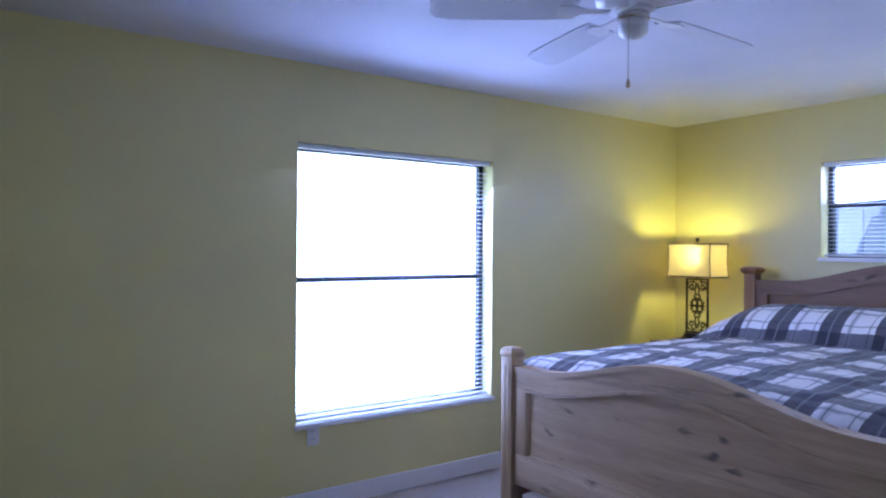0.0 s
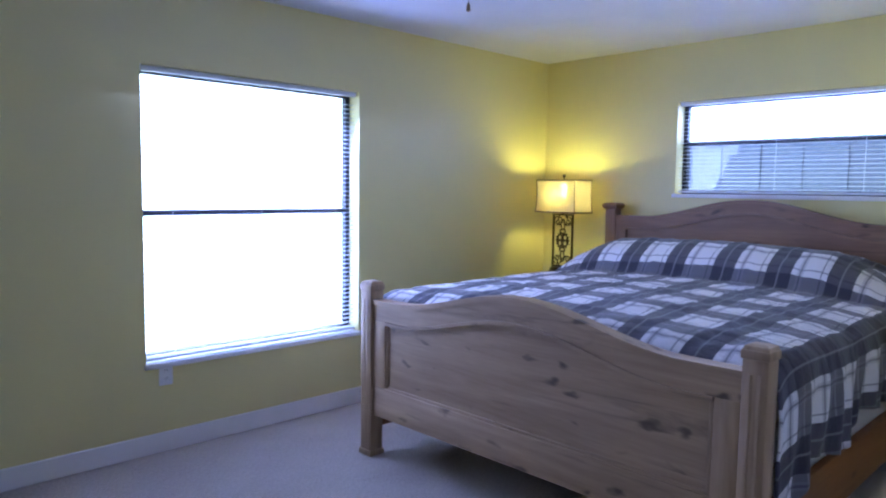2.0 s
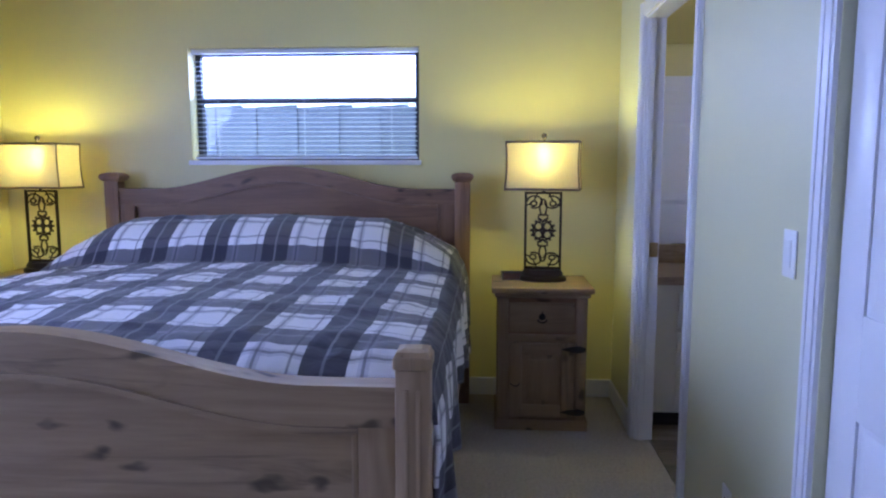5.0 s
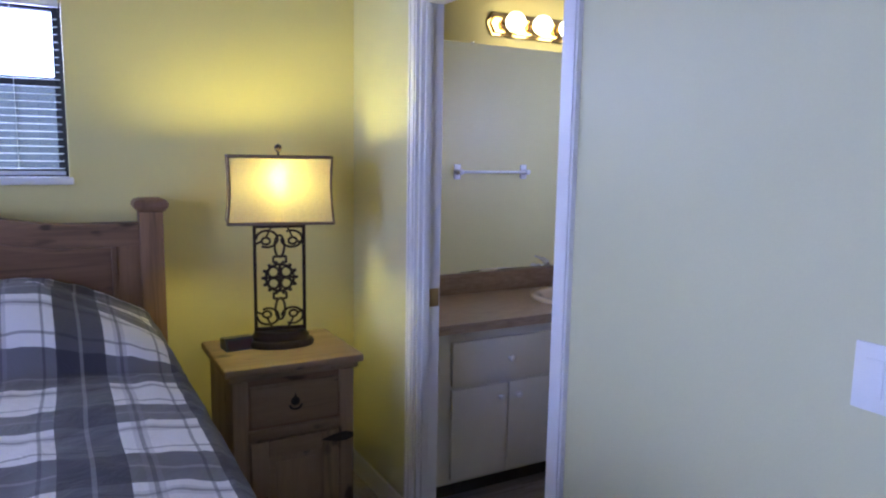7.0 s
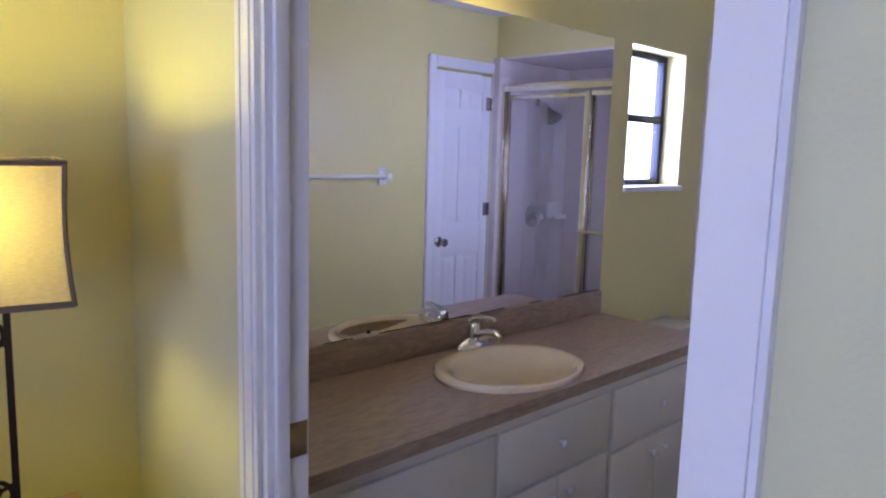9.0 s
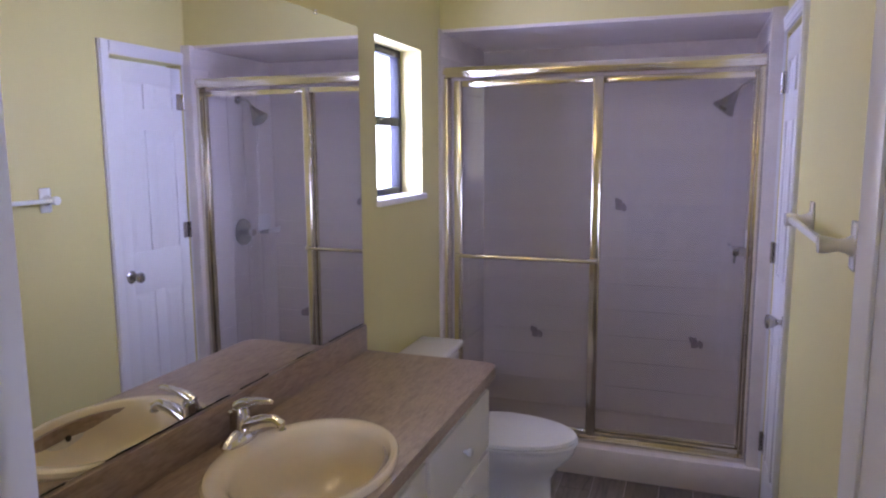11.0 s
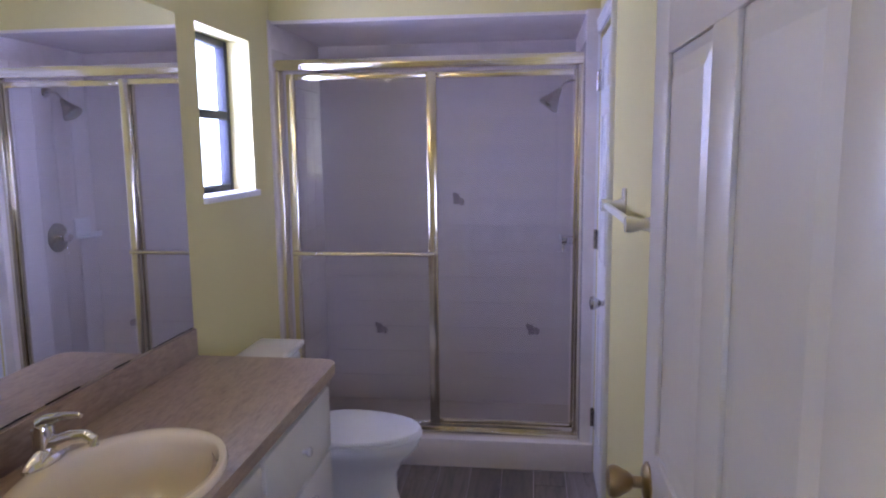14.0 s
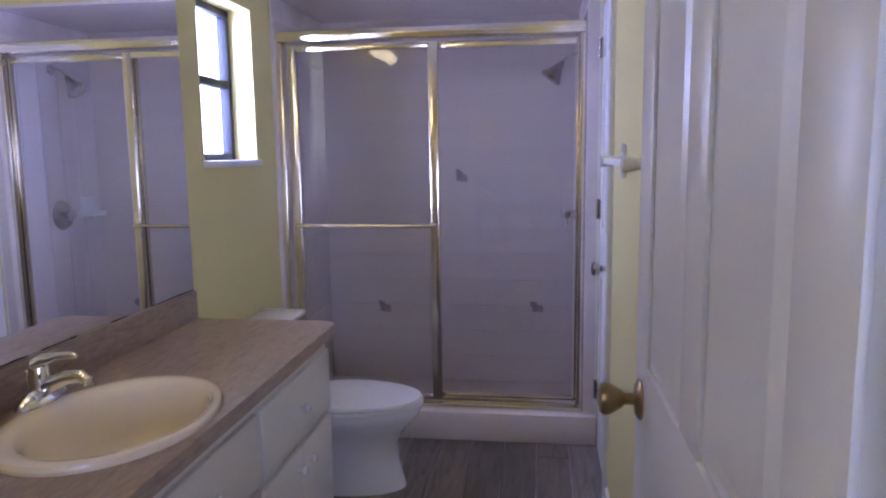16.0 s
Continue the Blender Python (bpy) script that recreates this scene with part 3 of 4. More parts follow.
fence = thing("fence", "weathered grey wooden privacy fence outside", "fence")
bm = B()
box(bm, -0.01, 0.01, -0.074, 0.074, -0.4, 1.98, 0.004, 1)
board = part("board", bm, FENCEM, fence)
board.matrix_basis = pose(8.6, -2.0, 0)
for i in range(1, 60):
    o = board.copy()
    scene.collection.objects.link(o)
    o.parent = fence
    o.matrix_basis = pose(8.6 + 0.006 * (i % 3), -2.0 + 0.145 * i, -0.02 + 0.03 * ((i * 7) % 4) / 4)
for z in (0.2, 1.5):
    bx("rail", FENCEM, fence, 8.63, 8.67, -2.1, 6.7, z, z + 0.09)

OUTSIDE = glow_material("overcast_daylight", (0.72, 0.82, 1.0), 6.0)
for nm, args in (("backdrop_north", (-6, 12, YN + 2.6, YN + 2.65, -0.34, 7)), ("backdrop_east", (9.2, 9.25, -18, 12, -0.34, 8))):
    structure(nm, box(B(), *args), OUTSIDE, "blown-out bright daylight outside the window", "sky")


# ---- bed ----
def wavy_board(bm, axis, lo, hi, y0, y1, z0, top, n=48):
    outline = [(y0, z0)] + [(y1, z0)] + [(y1 + (y0 - y1) * i / n, top(y1 + (y0 - y1) * i / n)) for i in range(n + 1)]
    return prism(bm, outline, axis, lo, hi)


def band_between(bm, lo, hi, y0, y1, low, high, n=48):
    up = [(y0 + (y1 - y0) * i / n, low(y0 + (y1 - y0) * i / n)) for i in range(n + 1)]
    dn = [(y1 + (y0 - y1) * i / n, high(y1 + (y0 - y1) * i / n)) for i in range(n + 1)]
    return prism(bm, up + dn, 0, lo, hi)


BY0, BY1, BC = 0.905, 2.873, 1.88      # post centres and middle of the bed
FX, HX = 2.985, 5.25                    # foot and head


def swell(y, lift, wide):
    d = min(1.0, abs(y - BC) / wide)
    return lift * 0.5 * (1 + math.cos(math.pi * d))


bed = thing("bed", "knotty pine king-size bed with a curved footboard and headboard", "bed")


def foot_top(y):
    return 0.824 + swell(y - 0.02, 0.120, 0.76)


def head_top(y):
    return 1.222 + swell(y, 0.128, 0.76)


fb = part("footboard", wavy_board(B(), 0, FX - 0.012, FX + 0.022, BY0 + 0.06, BY1 - 0.06, 0.36, lambda y: foot_top(y) - 0.03), PINE_Y, bed, "pale knotty pine panel")
part("top_rail", band_between(B(), FX - 0.034, FX + 0.040, BY0 + 0.042, BY1 - 0.042, lambda y: foot_top(y) - 0.024, foot_top), PINE_Y, fb, "", True)
part("upper_moulding", band_between(B(), FX - 0.027, FX - 0.011, BY0 + 0.042, BY1 - 0.042, lambda y: foot_top(y) - 0.105, lambda y: foot_top(y) - 0.023), PINE_Y, fb, "", True)
part("inner_arch", band_between(B(), FX - 0.034, FX - 0.0115, BY0 + 0.136, BY1 - 0.136, lambda y: foot_top(y) - 0.122, lambda y: foot_top(y) - 0.106), PINE_Y, fb, "", True)
bx("bottom_bead", PINE_Y, fb, FX - 0.022, FX - 0.0115, BY0 + 0.153, BY1 - 0.153, 0.3755, 0.39, 0.003)
bx("bottom_rail", PINE_Y, fb, FX - 0.027, FX + 0.03, BY0 + 0.042, BY1 - 0.042, 0.22, 0.375, 0.004)
for y0, y1 in ((BY0 + 0.042, BY0 + 0.135), (BY1 - 0.135, BY1 - 0.042)):
    bx("side_stile", PINE_Z, fb, FX - 0.026, FX - 0.010, y0, y1, 0.375, foot_top(y0) - 0.09, 0.003)
for y0, y1 in ((BY0 + 0.135, BY0 + 0.152), (BY1 - 0.152, BY1 - 0.135)):
    bx("inner_moulding", PINE_Z, fb, FX - 0.020, FX - 0.011, y0, y1, 0.375, foot_top(y0) - 0.10, 0.003)
for yc in (BY0, BY1):
    p = bx("foot_post", PINE_Z, bed, FX - 0.042, FX + 0.042, yc - 0.042, yc + 0.042, 0.012, 0.868, 0.006)
    bm = B()
    box(bm, FX - 0.047, FX + 0.047, yc - 0.047, yc + 0.047, 0.868, 0.898, 0.005)
    part("post_cap", bm, PINE_Z, p, "", True)
    bm = B()
    lathe(bm, [(0.060, 0.897), (0.054, 0.910), (0.03, 0.916), (0.0, 0.917)], 4, Matrix.Translation((FX, yc, 0)) @ pose(0, 0, 0, 0, 0, 45))
    part("post_top", bm, PINE_Z, p)
    bx("post_foot", PINE_Z, p, FX - 0.048, FX + 0.048, yc - 0.048, yc + 0.048, 0.0, 0.03, 0.004)
    for dy in (-0.015, 0.015):
        bx("flute", PINE_Z, p, FX - 0.0445, FX - 0.0415, yc + dy - 0.006, yc + dy + 0.006, 0.10, 0.82, 0.001)
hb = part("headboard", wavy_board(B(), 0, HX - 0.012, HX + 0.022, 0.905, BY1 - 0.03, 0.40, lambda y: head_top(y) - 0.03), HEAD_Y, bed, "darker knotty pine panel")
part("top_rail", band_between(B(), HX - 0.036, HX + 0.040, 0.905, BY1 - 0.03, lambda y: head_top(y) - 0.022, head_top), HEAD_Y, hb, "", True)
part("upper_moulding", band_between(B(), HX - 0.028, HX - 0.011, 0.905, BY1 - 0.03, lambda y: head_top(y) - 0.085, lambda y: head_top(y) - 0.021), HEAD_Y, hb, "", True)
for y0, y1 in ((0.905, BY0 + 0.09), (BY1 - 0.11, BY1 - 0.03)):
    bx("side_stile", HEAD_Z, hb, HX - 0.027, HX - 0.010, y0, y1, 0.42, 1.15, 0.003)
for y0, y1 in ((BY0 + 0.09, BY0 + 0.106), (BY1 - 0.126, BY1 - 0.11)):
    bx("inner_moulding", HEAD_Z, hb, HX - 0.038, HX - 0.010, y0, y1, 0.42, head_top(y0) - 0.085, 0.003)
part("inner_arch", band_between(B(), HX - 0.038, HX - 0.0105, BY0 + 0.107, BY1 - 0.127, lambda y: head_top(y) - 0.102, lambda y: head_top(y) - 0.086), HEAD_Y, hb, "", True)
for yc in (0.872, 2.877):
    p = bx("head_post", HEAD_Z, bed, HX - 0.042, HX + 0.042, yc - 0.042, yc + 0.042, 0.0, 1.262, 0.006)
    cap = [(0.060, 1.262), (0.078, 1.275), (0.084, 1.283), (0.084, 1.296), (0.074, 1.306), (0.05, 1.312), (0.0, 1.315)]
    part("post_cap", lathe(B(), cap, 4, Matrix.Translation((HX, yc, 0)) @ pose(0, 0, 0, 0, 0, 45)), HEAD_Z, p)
for yc in (0.892, 2.870):
    bx("side_rail", RAIL_X, bed, FX + 0.05, HX - 0.05, yc - 0.017, yc + 0.017, 0.14, 0.365, 0.004, "orange-toned pine side rail")
mattress = tagged(part("mattress", box(B(), FX + 0.06, HX - 0.04, BY0 + 0.012, BY1 - 0.02, 0.30, 0.80, 0.06, 4), MATTRESS, None, "", True), "white mattress under a plaid bedspread on the bed", "mattress")


def cloth_height(x, y):
    """Top of the made bed: a soft crown, and a long bolster of covered pillows at the head."""
    d = (y - BC) / 1.0
    z = 0.862 + 0.05 * (1 - d * d) * min(1, max(0, (x - 3.02) / 0.5)) ** 0.6 - 0.05 * max(0, abs(d) - 0.80) * 5 * max(0, abs(d) - 0.80)
    z -= 0.05 * max(0.0, 1 - (x - 3.02) / 0.16) ** 2
    if x > 4.50:
        u = min(1.0, (x - 4.50) / 0.56)
        side = min(1.0, max(0.0, (1.00 - abs(d)) / 0.36))
        z += (0.195 * (math.sin(math.pi * min(0.78, u * 0.9)) ** 0.6)) * side ** 0.6 - 0.018 * math.exp(-((x - 4.515) / 0.03) ** 2)
    return z


def wrinkle(x, y, f, s):
    return (noise.noise(Vector((x * f, y * f * 0.55 + x * 1.3, s))) + 0.5 * noise.noise(Vector((x * f * 2.3 + y, y * f * 2.1, s + 4))))


def bedspread_mesh():
    bm = B()
    uvl = bm.loops.layers.uv.new("UVMap")
    x0, x1, y0, y1 = 3.032, 5.19, 0.878, 2.892
    nx, ny, drop_n = 130, 120, 20
    grid, uvs = [], {}
    for i in range(nx + 1):
        x = x0 + (x1 - x0) * i / nx
        row = []
        hem = 0.47 + 0.035 * math.sin(x * 5.0) + 0.02 * math.sin(x * 13 + 1) - 0.24 * max(0, 1 - (x - x0) / 0.22) ** 1.3
        drop = []
        for k in range(drop_n, 0, -1):
            f = k / drop_n
            z_edge = cloth_height(x, y0) - 0.012
            z = z_edge + (hem - z_edge) * f
            fold = 0.018 * f * math.sin(x * 17 + 1.5 * math.sin(x * 6)) + 0.012 * f * math.sin(x * 41 + 5 * f)
            y = y0 - 0.012 - 0.022 * min(1, 4 * f) - 0.008 * f + fold
            drop.append((x + 0.01 * f * math.sin(x * 23), y, z, y0 - (z_edge - z)))
        for p in drop:
            row.append(p)
        for j in range(ny + 1):
            y = y0 + (y1 - y0) * j / ny
            z = cloth_height(x, y) + 0.011 * wrinkle(x, y, 7, 2.0) + 0.006 * wrinkle(y, x, 19, 7.0)
            if j == 0:
                z -= 0.012
            row.append((x, y, z, y))
        for k in range(1, drop_n + 1):
            f = k / drop_n
            z_edge = cloth_height(x, y1) - 0.012
            row.append((x, y1 + 0.02 + 0.03 * min(1, 4 * f) + 0.014 * f * math.sin(x * 19), z_edge + (0.45 - z_edge) * f, y1 + (z_edge - 0.45) * f))
        vs = []
        for px, py, pz, v in row:
            w = bm.verts.new((px, py, pz))
            uvs[w] = (x + 0.012 * noise.noise(Vector((px * 3, py * 3, 1))), v + 0.012 * noise.noise(Vector((px * 3, py * 3, 9))))
            vs.append(w)
        grid.append(vs)
    for a, c in zip(grid, grid[1:]):
        for j in range(len(a) - 1):
            f = bm.faces.new((a[j], c[j], c[j + 1], a[j + 1]))
            for lp in f.loops:
                lp[uvl].uv = uvs[lp.vert]
    return bm


spread = tagged(part("bedspread", bedspread_mesh(), PLAID, None, "", True), "navy and white plaid cotton bedspread drawn over pillows on the bed", "bedspread")
sol = spread.modifiers.new("thickness", "SOLIDIFY")
sol.thickness, sol.offset = 0.012, -1


# ---- nightstands ----
def nightstand(label, m):
    """Rustic pine nightstand: one drawer over one door with iron hinges. Front at x = 0, facing -x; y across, centred."""
    ob = thing("nightstand", label, "nightstand", m, "nightstands beside the bed")
    w, d = 0.45, 0.40
    body = bx("body", NIGHT_Z, ob, 0.02, d, -w / 2, w / 2, 0.05, 0.70, 0.004)
    bx("plinth", NIGHT_Y, ob, 0.008, d, -w / 2 - 0.012, w / 2 + 0.012, 0.0, 0.06, 0.005)
    bx("top", NIGHT_Y, ob, -0.025, d + 0.005, -w / 2 - 0.03, w / 2 + 0.03, 0.718, 0.748, 0.007)
    bx("cornice", NIGHT_Y, ob, -0.008, d, -w / 2 - 0.014, w / 2 + 0.014, 0.695, 0.718, 0.006)
    for y0, y1 in ((-w / 2, -w / 2 + 0.055), (w / 2 - 0.055, w / 2)):
        bx("front_stile", NIGHT_Z, body, 0.006, 0.021, y0, y1, 0.06, 0.69, 0.003)
    bx("front_rail", NIGHT_Y, body, 0.006, 0.021, -w / 2 + 0.055, w / 2 - 0.055, 0.470, 0.505, 0.003)
    # Sheet of darker pine behind the drawer: the gap's shade as colour.
    bx("gap", HEAD_Y, body, 0.017, 0.0205, -w / 2 + 0.055, w / 2 - 0.055, 0.505, 0.69)
    drawer = bx("drawer", NIGHT_Y, ob, 0.009, 0.019, -w / 2 + 0.062, w / 2 - 0.062, 0.515, 0.668, 0.004)
    bx("bead", NIGHT_Y, drawer, 0.004, 0.010, -w / 2 + 0.062, w / 2 - 0.062, 0.657, 0.668, 0.003)

    def pull(parent, y, z):
        bm = B()
        lathe(bm, [(0.0, 0.0), (0.017, 0.001), (0.012, 0.005), (0.0, 0.006)], 12, Matrix.Translation((0.009, y, z)) @ pose(0, 0, 0, 0, -90, 0))
        prism(bm, [(y - 0.011, z - 0.012), (y, z + 0.034), (y + 0.011, z - 0.012)], 0, 0.004, 0.008)
        tube(bm, [(0.002, y + 0.022 * math.cos(a), z - 0.012 + 0.016 * math.sin(a)) for a in [math.pi * k / 10 + math.pi for k in range(11)]], 0.004, 6)
        part("pull", bm, IRONW, parent, "black iron pull", True)
    pull(drawer, 0, 0.595)
    door = bx("door", NIGHT_Z, ob, 0.008, 0.019, -w / 2 + 0.062, w / 2 - 0.062, 0.075, 0.462, 0.003)
    for y0, y1 in ((-w / 2 + 0.062, -w / 2 + 0.125), (w / 2 - 0.125, w / 2 - 0.062)):
        bx("door_stile", NIGHT_Z, door, 0.0, 0.009, y0, y1, 0.075, 0.462, 0.003)
    for z0, z1 in ((0.075, 0.14), (0.40, 0.462)):
        bx("door_rail", NIGHT_Y, door, 0.0005, 0.009, -w / 2 + 0.125, w / 2 - 0.125, z0, z1, 0.003)
    bx("door_panel", NIGHT_Z, door, 0.004, 0.0085, -w / 2 + 0.15, w / 2 - 0.15, 0.165, 0.375, 0.003)
    pull(door, w / 2 - 0.092, 0.265)
    for z in (0.105, 0.432):
        bm = B()
        y0 = -w / 2 + 0.005
        prism(bm, [(y0, z - 0.008), (y0 + 0.03, z - 0.018), (y0 + 0.075, z - 0.014), (y0 + 0.125, z), (y0 + 0.075, z + 0.014), (y0 + 0.03, z + 0.018), (y0, z + 0.008)], 0, -0.006, -0.001)
        part("strap_hinge", bm, IRONW, door, "black iron strap hinge")
    return ob


nightstand("rustic knotty pine nightstand beside the bathroom doorway", pose(4.812, 0.453, 0))
nightstand("rustic knotty pine nightstand in the corner by the window", pose(4.93, 3.24, 0))


# ---- table lamps ----
def table_lamp(label, m):
    """Scrolled iron lamp with an oblong linen shade. y across, centred; x through its depth."""
    ob = thing("table_lamp", label, "table lamp", m, "lamps beside the bed")
    base = part("base", lathe(B(), [(0.125, 0.0), (0.128, 0.012), (0.122, 0.024), (0.108, 0.028), (0.110, 0.040), (0.100, 0.052), (0.098, 0.060)], 40, Matrix(), 0.62, 1.0), IRON, ob, "", True)
    bm = B()
    z0, z1, h = 0.060, 0.468, 0.092
    for y in (-h, h):
        box(bm, -0.006, 0.006, y - 0.006, y + 0.006, z0, z1)
    for z in (z0 + 0.006, z1 - 0.006):
        box(bm, -0.006, 0.006, -h + 0.006, h - 0.006, z - 0.006, z + 0.006)
    part("frame", bm, IRON, ob)
    bm = B()
    zc = (z0 + z1) / 2

    def arc(yc, zz, ry, rz, a0, a1, n=14, rad=0.0048):
        tube(bm, [(0, yc + ry * math.cos(radians(a0 + (a1 - a0) * k / n)), zz + rz * math.sin(radians(a0 + (a1 - a0) * k / n))) for k in range(n + 1)], rad, 6)
    ring = [(0, 0.052 * math.cos(2 * math.pi * k / 24), zc + 0.052 * math.sin(2 * math.pi * k / 24)) for k in range(24)]
    tube(bm, ring, 0.0055, 6, True)
    for k in range(14):
        a = 2 * math.pi * k / 14
        tube(bm, [(0, 0.054 * math.cos(a), zc + 0.054 * math.sin(a)), (0, 0.069 * math.cos(a), zc + 0.066 * math.sin(a))], [0.009, 0.005], 6)
    for s in (-1, 1):
        arc(s * 0.024, zc + 0.022, 0.020, 0.020, 0, 360)
        arc(s * 0.024, zc - 0.022, 0.020, 0.020, 0, 360)
    tube(bm, [(0, -0.052, zc), (0, 0.052, zc)], 0.006, 6)
    tube(bm, [(0, 0, zc - 0.052), (0, 0, zc + 0.052)], 0.006, 6)
    lathe(bm, [(0.0, -0.009), (0.012, 0.0), (0.0, 0.009)], 8, Matrix.Translation((0, 0, zc)))
    for s in (-1, 1):
        top = zc + s * 0.082
        for y in (-0.024, 0.024):
            tube(bm, [(0, y, zc + s * 0.056), (0, y, top)], 0.0048, 6)
        tube(bm, [(0, -0.024, top), (0, 0.024, top)], 0.0048, 6)
        arc(0, zc + s * 0.122, 0.018, 0.042, 0, 360, 20)
        for q in (-1, 1):
            arc(q * 0.046, zc + s * 0.150, 0.040, 0.032, 0, 300 * q * s if q > 0 else -300 * s + 0, 16)
            arc(q * 0.050, zc + s * 0.142, 0.016, 0.013, 0, 360, 12)
            tube(bm, [(0, q * 0.050, zc + s * 0.155), (0, q * 0.030, zc + s * 0.196)], 0.0042, 6)
            tube(bm, [(0, q * 0.068, zc + s * 0.140), (0, q * h, zc + s * 0.130)], 0.0045, 6)
    part("scrollwork", bm, IRON, ob, "", True)
    part("neck", lathe(B(), [(0.008, 0.466), (0.008, 0.490), (0.013, 0.495), (0.006, 0.50), (0.006, 0.586)], 14), IRON, ob, "", True)
    zs0, zs1, n = 0.478, 0.728, 10

    def ring_pts(z, grow):
        f = (z - zs0) / (zs1 - zs0)
        bow = 1 - 0.035 * math.sin(math.pi * f) - 0.03 * f
        a, c = 0.105 * bow + grow, 0.190 * bow + grow
        return [(-a, -c), (a, -c), (a, c), (-a, c)]
    bm = B()
    for g in (0.0, -0.002):
        rings = []
        for k in range(n + 1):
            z = zs0 + (zs1 - zs0) * k / n
            rings.append([bm.verts.new((x, y, z)) for x, y in ring_pts(z, g)])
        for a, c in zip(rings, rings[1:]):
            for i in range(4):
                bm.faces.new((a[i], a[(i + 1) % 4], c[(i + 1) % 4], c[i]))
    sh = part("shade", bm, SHADE, ob, "tan linen shade, lit from inside")
    for z in (zs0 + 0.004, zs1 - 0.004):
        bm = B()
        tube(bm, [(x, y, z) for x, y in ring_pts(z, 0.001)], 0.0062, 4, True)
        part("trim", bm, TRIMC, sh)
    for i in range(4):
        bm = B()
        tube(bm, [(*ring_pts(zs0 + (zs1 - zs0) * k / n, 0.001)[i], zs0 + (zs1 - zs0) * k / n) for k in range(n + 1)], 0.0045, 5)
        part("corner_trim", bm, TRIMC, sh)
    bm = B()
    tube(bm, [(0, -0.06, 0.53), (0, -0.06, 0.70), (0, 0, 0.728), (0, 0.06, 0.70), (0, 0.06, 0.53)], 0.0018, 6)
    part("harp", bm, BRASS, ob)
    part("bulb", lathe(B(), [(0.012, 0.585), (0.015, 0.60), (0.020, 0.62), (0.028, 0.645), (0.030, 0.668), (0.024, 0.688), (0.012, 0.699), (0.0, 0.702)], 18), BULB, ob, "lit bulb", True)
    part("finial", lathe(B(), [(0.005, 0.726), (0.005, 0.742), (0.009, 0.746), (0.014, 0.756), (0.012, 0.766), (0.0, 0.772)], 16), IRON, ob, "", True)
    return ob


LAMPS = (pose(5.045, 0.440, 0.748, 0, 0, -10), pose(5.15, 3.255, 0.748, 0, 0, -3))
table_lamp("lit iron scrollwork lamp with an oblong tan shade on a nightstand", LAMPS[0])
table_lamp("lit iron scrollwork lamp with an oblong tan shade in the corner", LAMPS[1])

clock = thing("alarm_clock", "small black alarm clock on the nightstand", "clock", pose(5.06, 0.60, 0.748, 0, 0, 6))
bm = B()
prism(bm, [(-0.035, 0.0), (0.04, 0.0), (0.04, 0.04), (-0.015, 0.045)], 1, -0.055, 0.055)
part("body", bm, BLACK, clock)
bm = B()
prism(bm, [(-0.036, 0.006), (-0.034, 0.005), (-0.019, 0.037), (-0.021, 0.038)], 1, -0.047, 0.047)
part("display", bm, plain("dark_red_display", (0.05, 0.02, 0.02), 0.15, 0, 0.1, 20, 90, 0), clock, "dark display")


# ---- ceiling fan ----
fan = thing("ceiling_fan", "white ceiling fan with five blades and a pull chain", "ceiling fan", pose(2.42, 1.645, CEIL - 0.045))
part("canopy", lathe(B(), [(0.075, 0.045), (0.072, 0.02), (0.05, 0.0)], 30), WHITE, fan, "", True)
part("motor", lathe(B(), [(0.085, 0.0), (0.09, -0.03), (0.115, -0.05), (0.13, -0.09), (0.12, -0.135), (0.09, -0.155)], 36), WHITE, fan, "", True)
part("switch_housing", lathe(B(), [(0.062, -0.155), (0.062, -0.165), (0.05, -0.17), (0.05, -0.215), (0.042, -0.225), (0.0, -0.227)], 30), WHITE, fan, "", True)
part("motor_band", lathe(B(), [(0.052, -0.172), (0.0535, -0.176), (0.0535, -0.19), (0.052, -0.194)], 30), NICKEL, fan, "", True)
part("cap", lathe(B(), [(0.050, -0.222), (0.048, -0.235), (0.030, -0.252), (0.0, -0.258)], 26), PLASTIC, fan, "", True)
for k in range(5):
    a = radians(2 + 72 * k)
    m = Matrix.Rotation(a, 4, "Z") @ Matrix.Translation((0, 0, -0.16)) @ Matrix.Rotation(radians(11), 4, "X")
    bm = B()
    pts = [(0.19, -0.055), (0.30, -0.064), (0.60, -0.072), (0.655, -0.06), (0.675, -0.03), (0.675, 0.03), (0.655, 0.06), (0.60, 0.072), (0.30, 0.064), (0.19, 0.055)]
    prism(bm, pts, 2, -0.003, 0.003)
    bl = part("blade", bm, BLADE, fan, "", False, m)
    bm = B()
    prism(bm, [(0.08, -0.012), (0.16, -0.014), (0.21, -0.04), (0.25, -0.03), (0.25, 0.03), (0.21, 0.04), (0.16, 0.014), (0.08, 0.012)], 2, -0.008, -0.0035)
    part("blade_iron", bm, WHITE, bl)
bm = B()
tube(bm, [(-0.045, -0.02, -0.20), (-0.055, -0.025, -0.215), (-0.056, -0.026, -0.40)], 0.0018, 6)
ch = part("pull_chain", bm, NICKEL, fan)
part("pull_bob", lathe(B(), [(0.002, -0.40), (0.006, -0.41), (0.007, -0.425), (0.0, -0.43)], 10, Matrix.Translation((-0.056, -0.026, 0))), BRASS, ch, "", True)


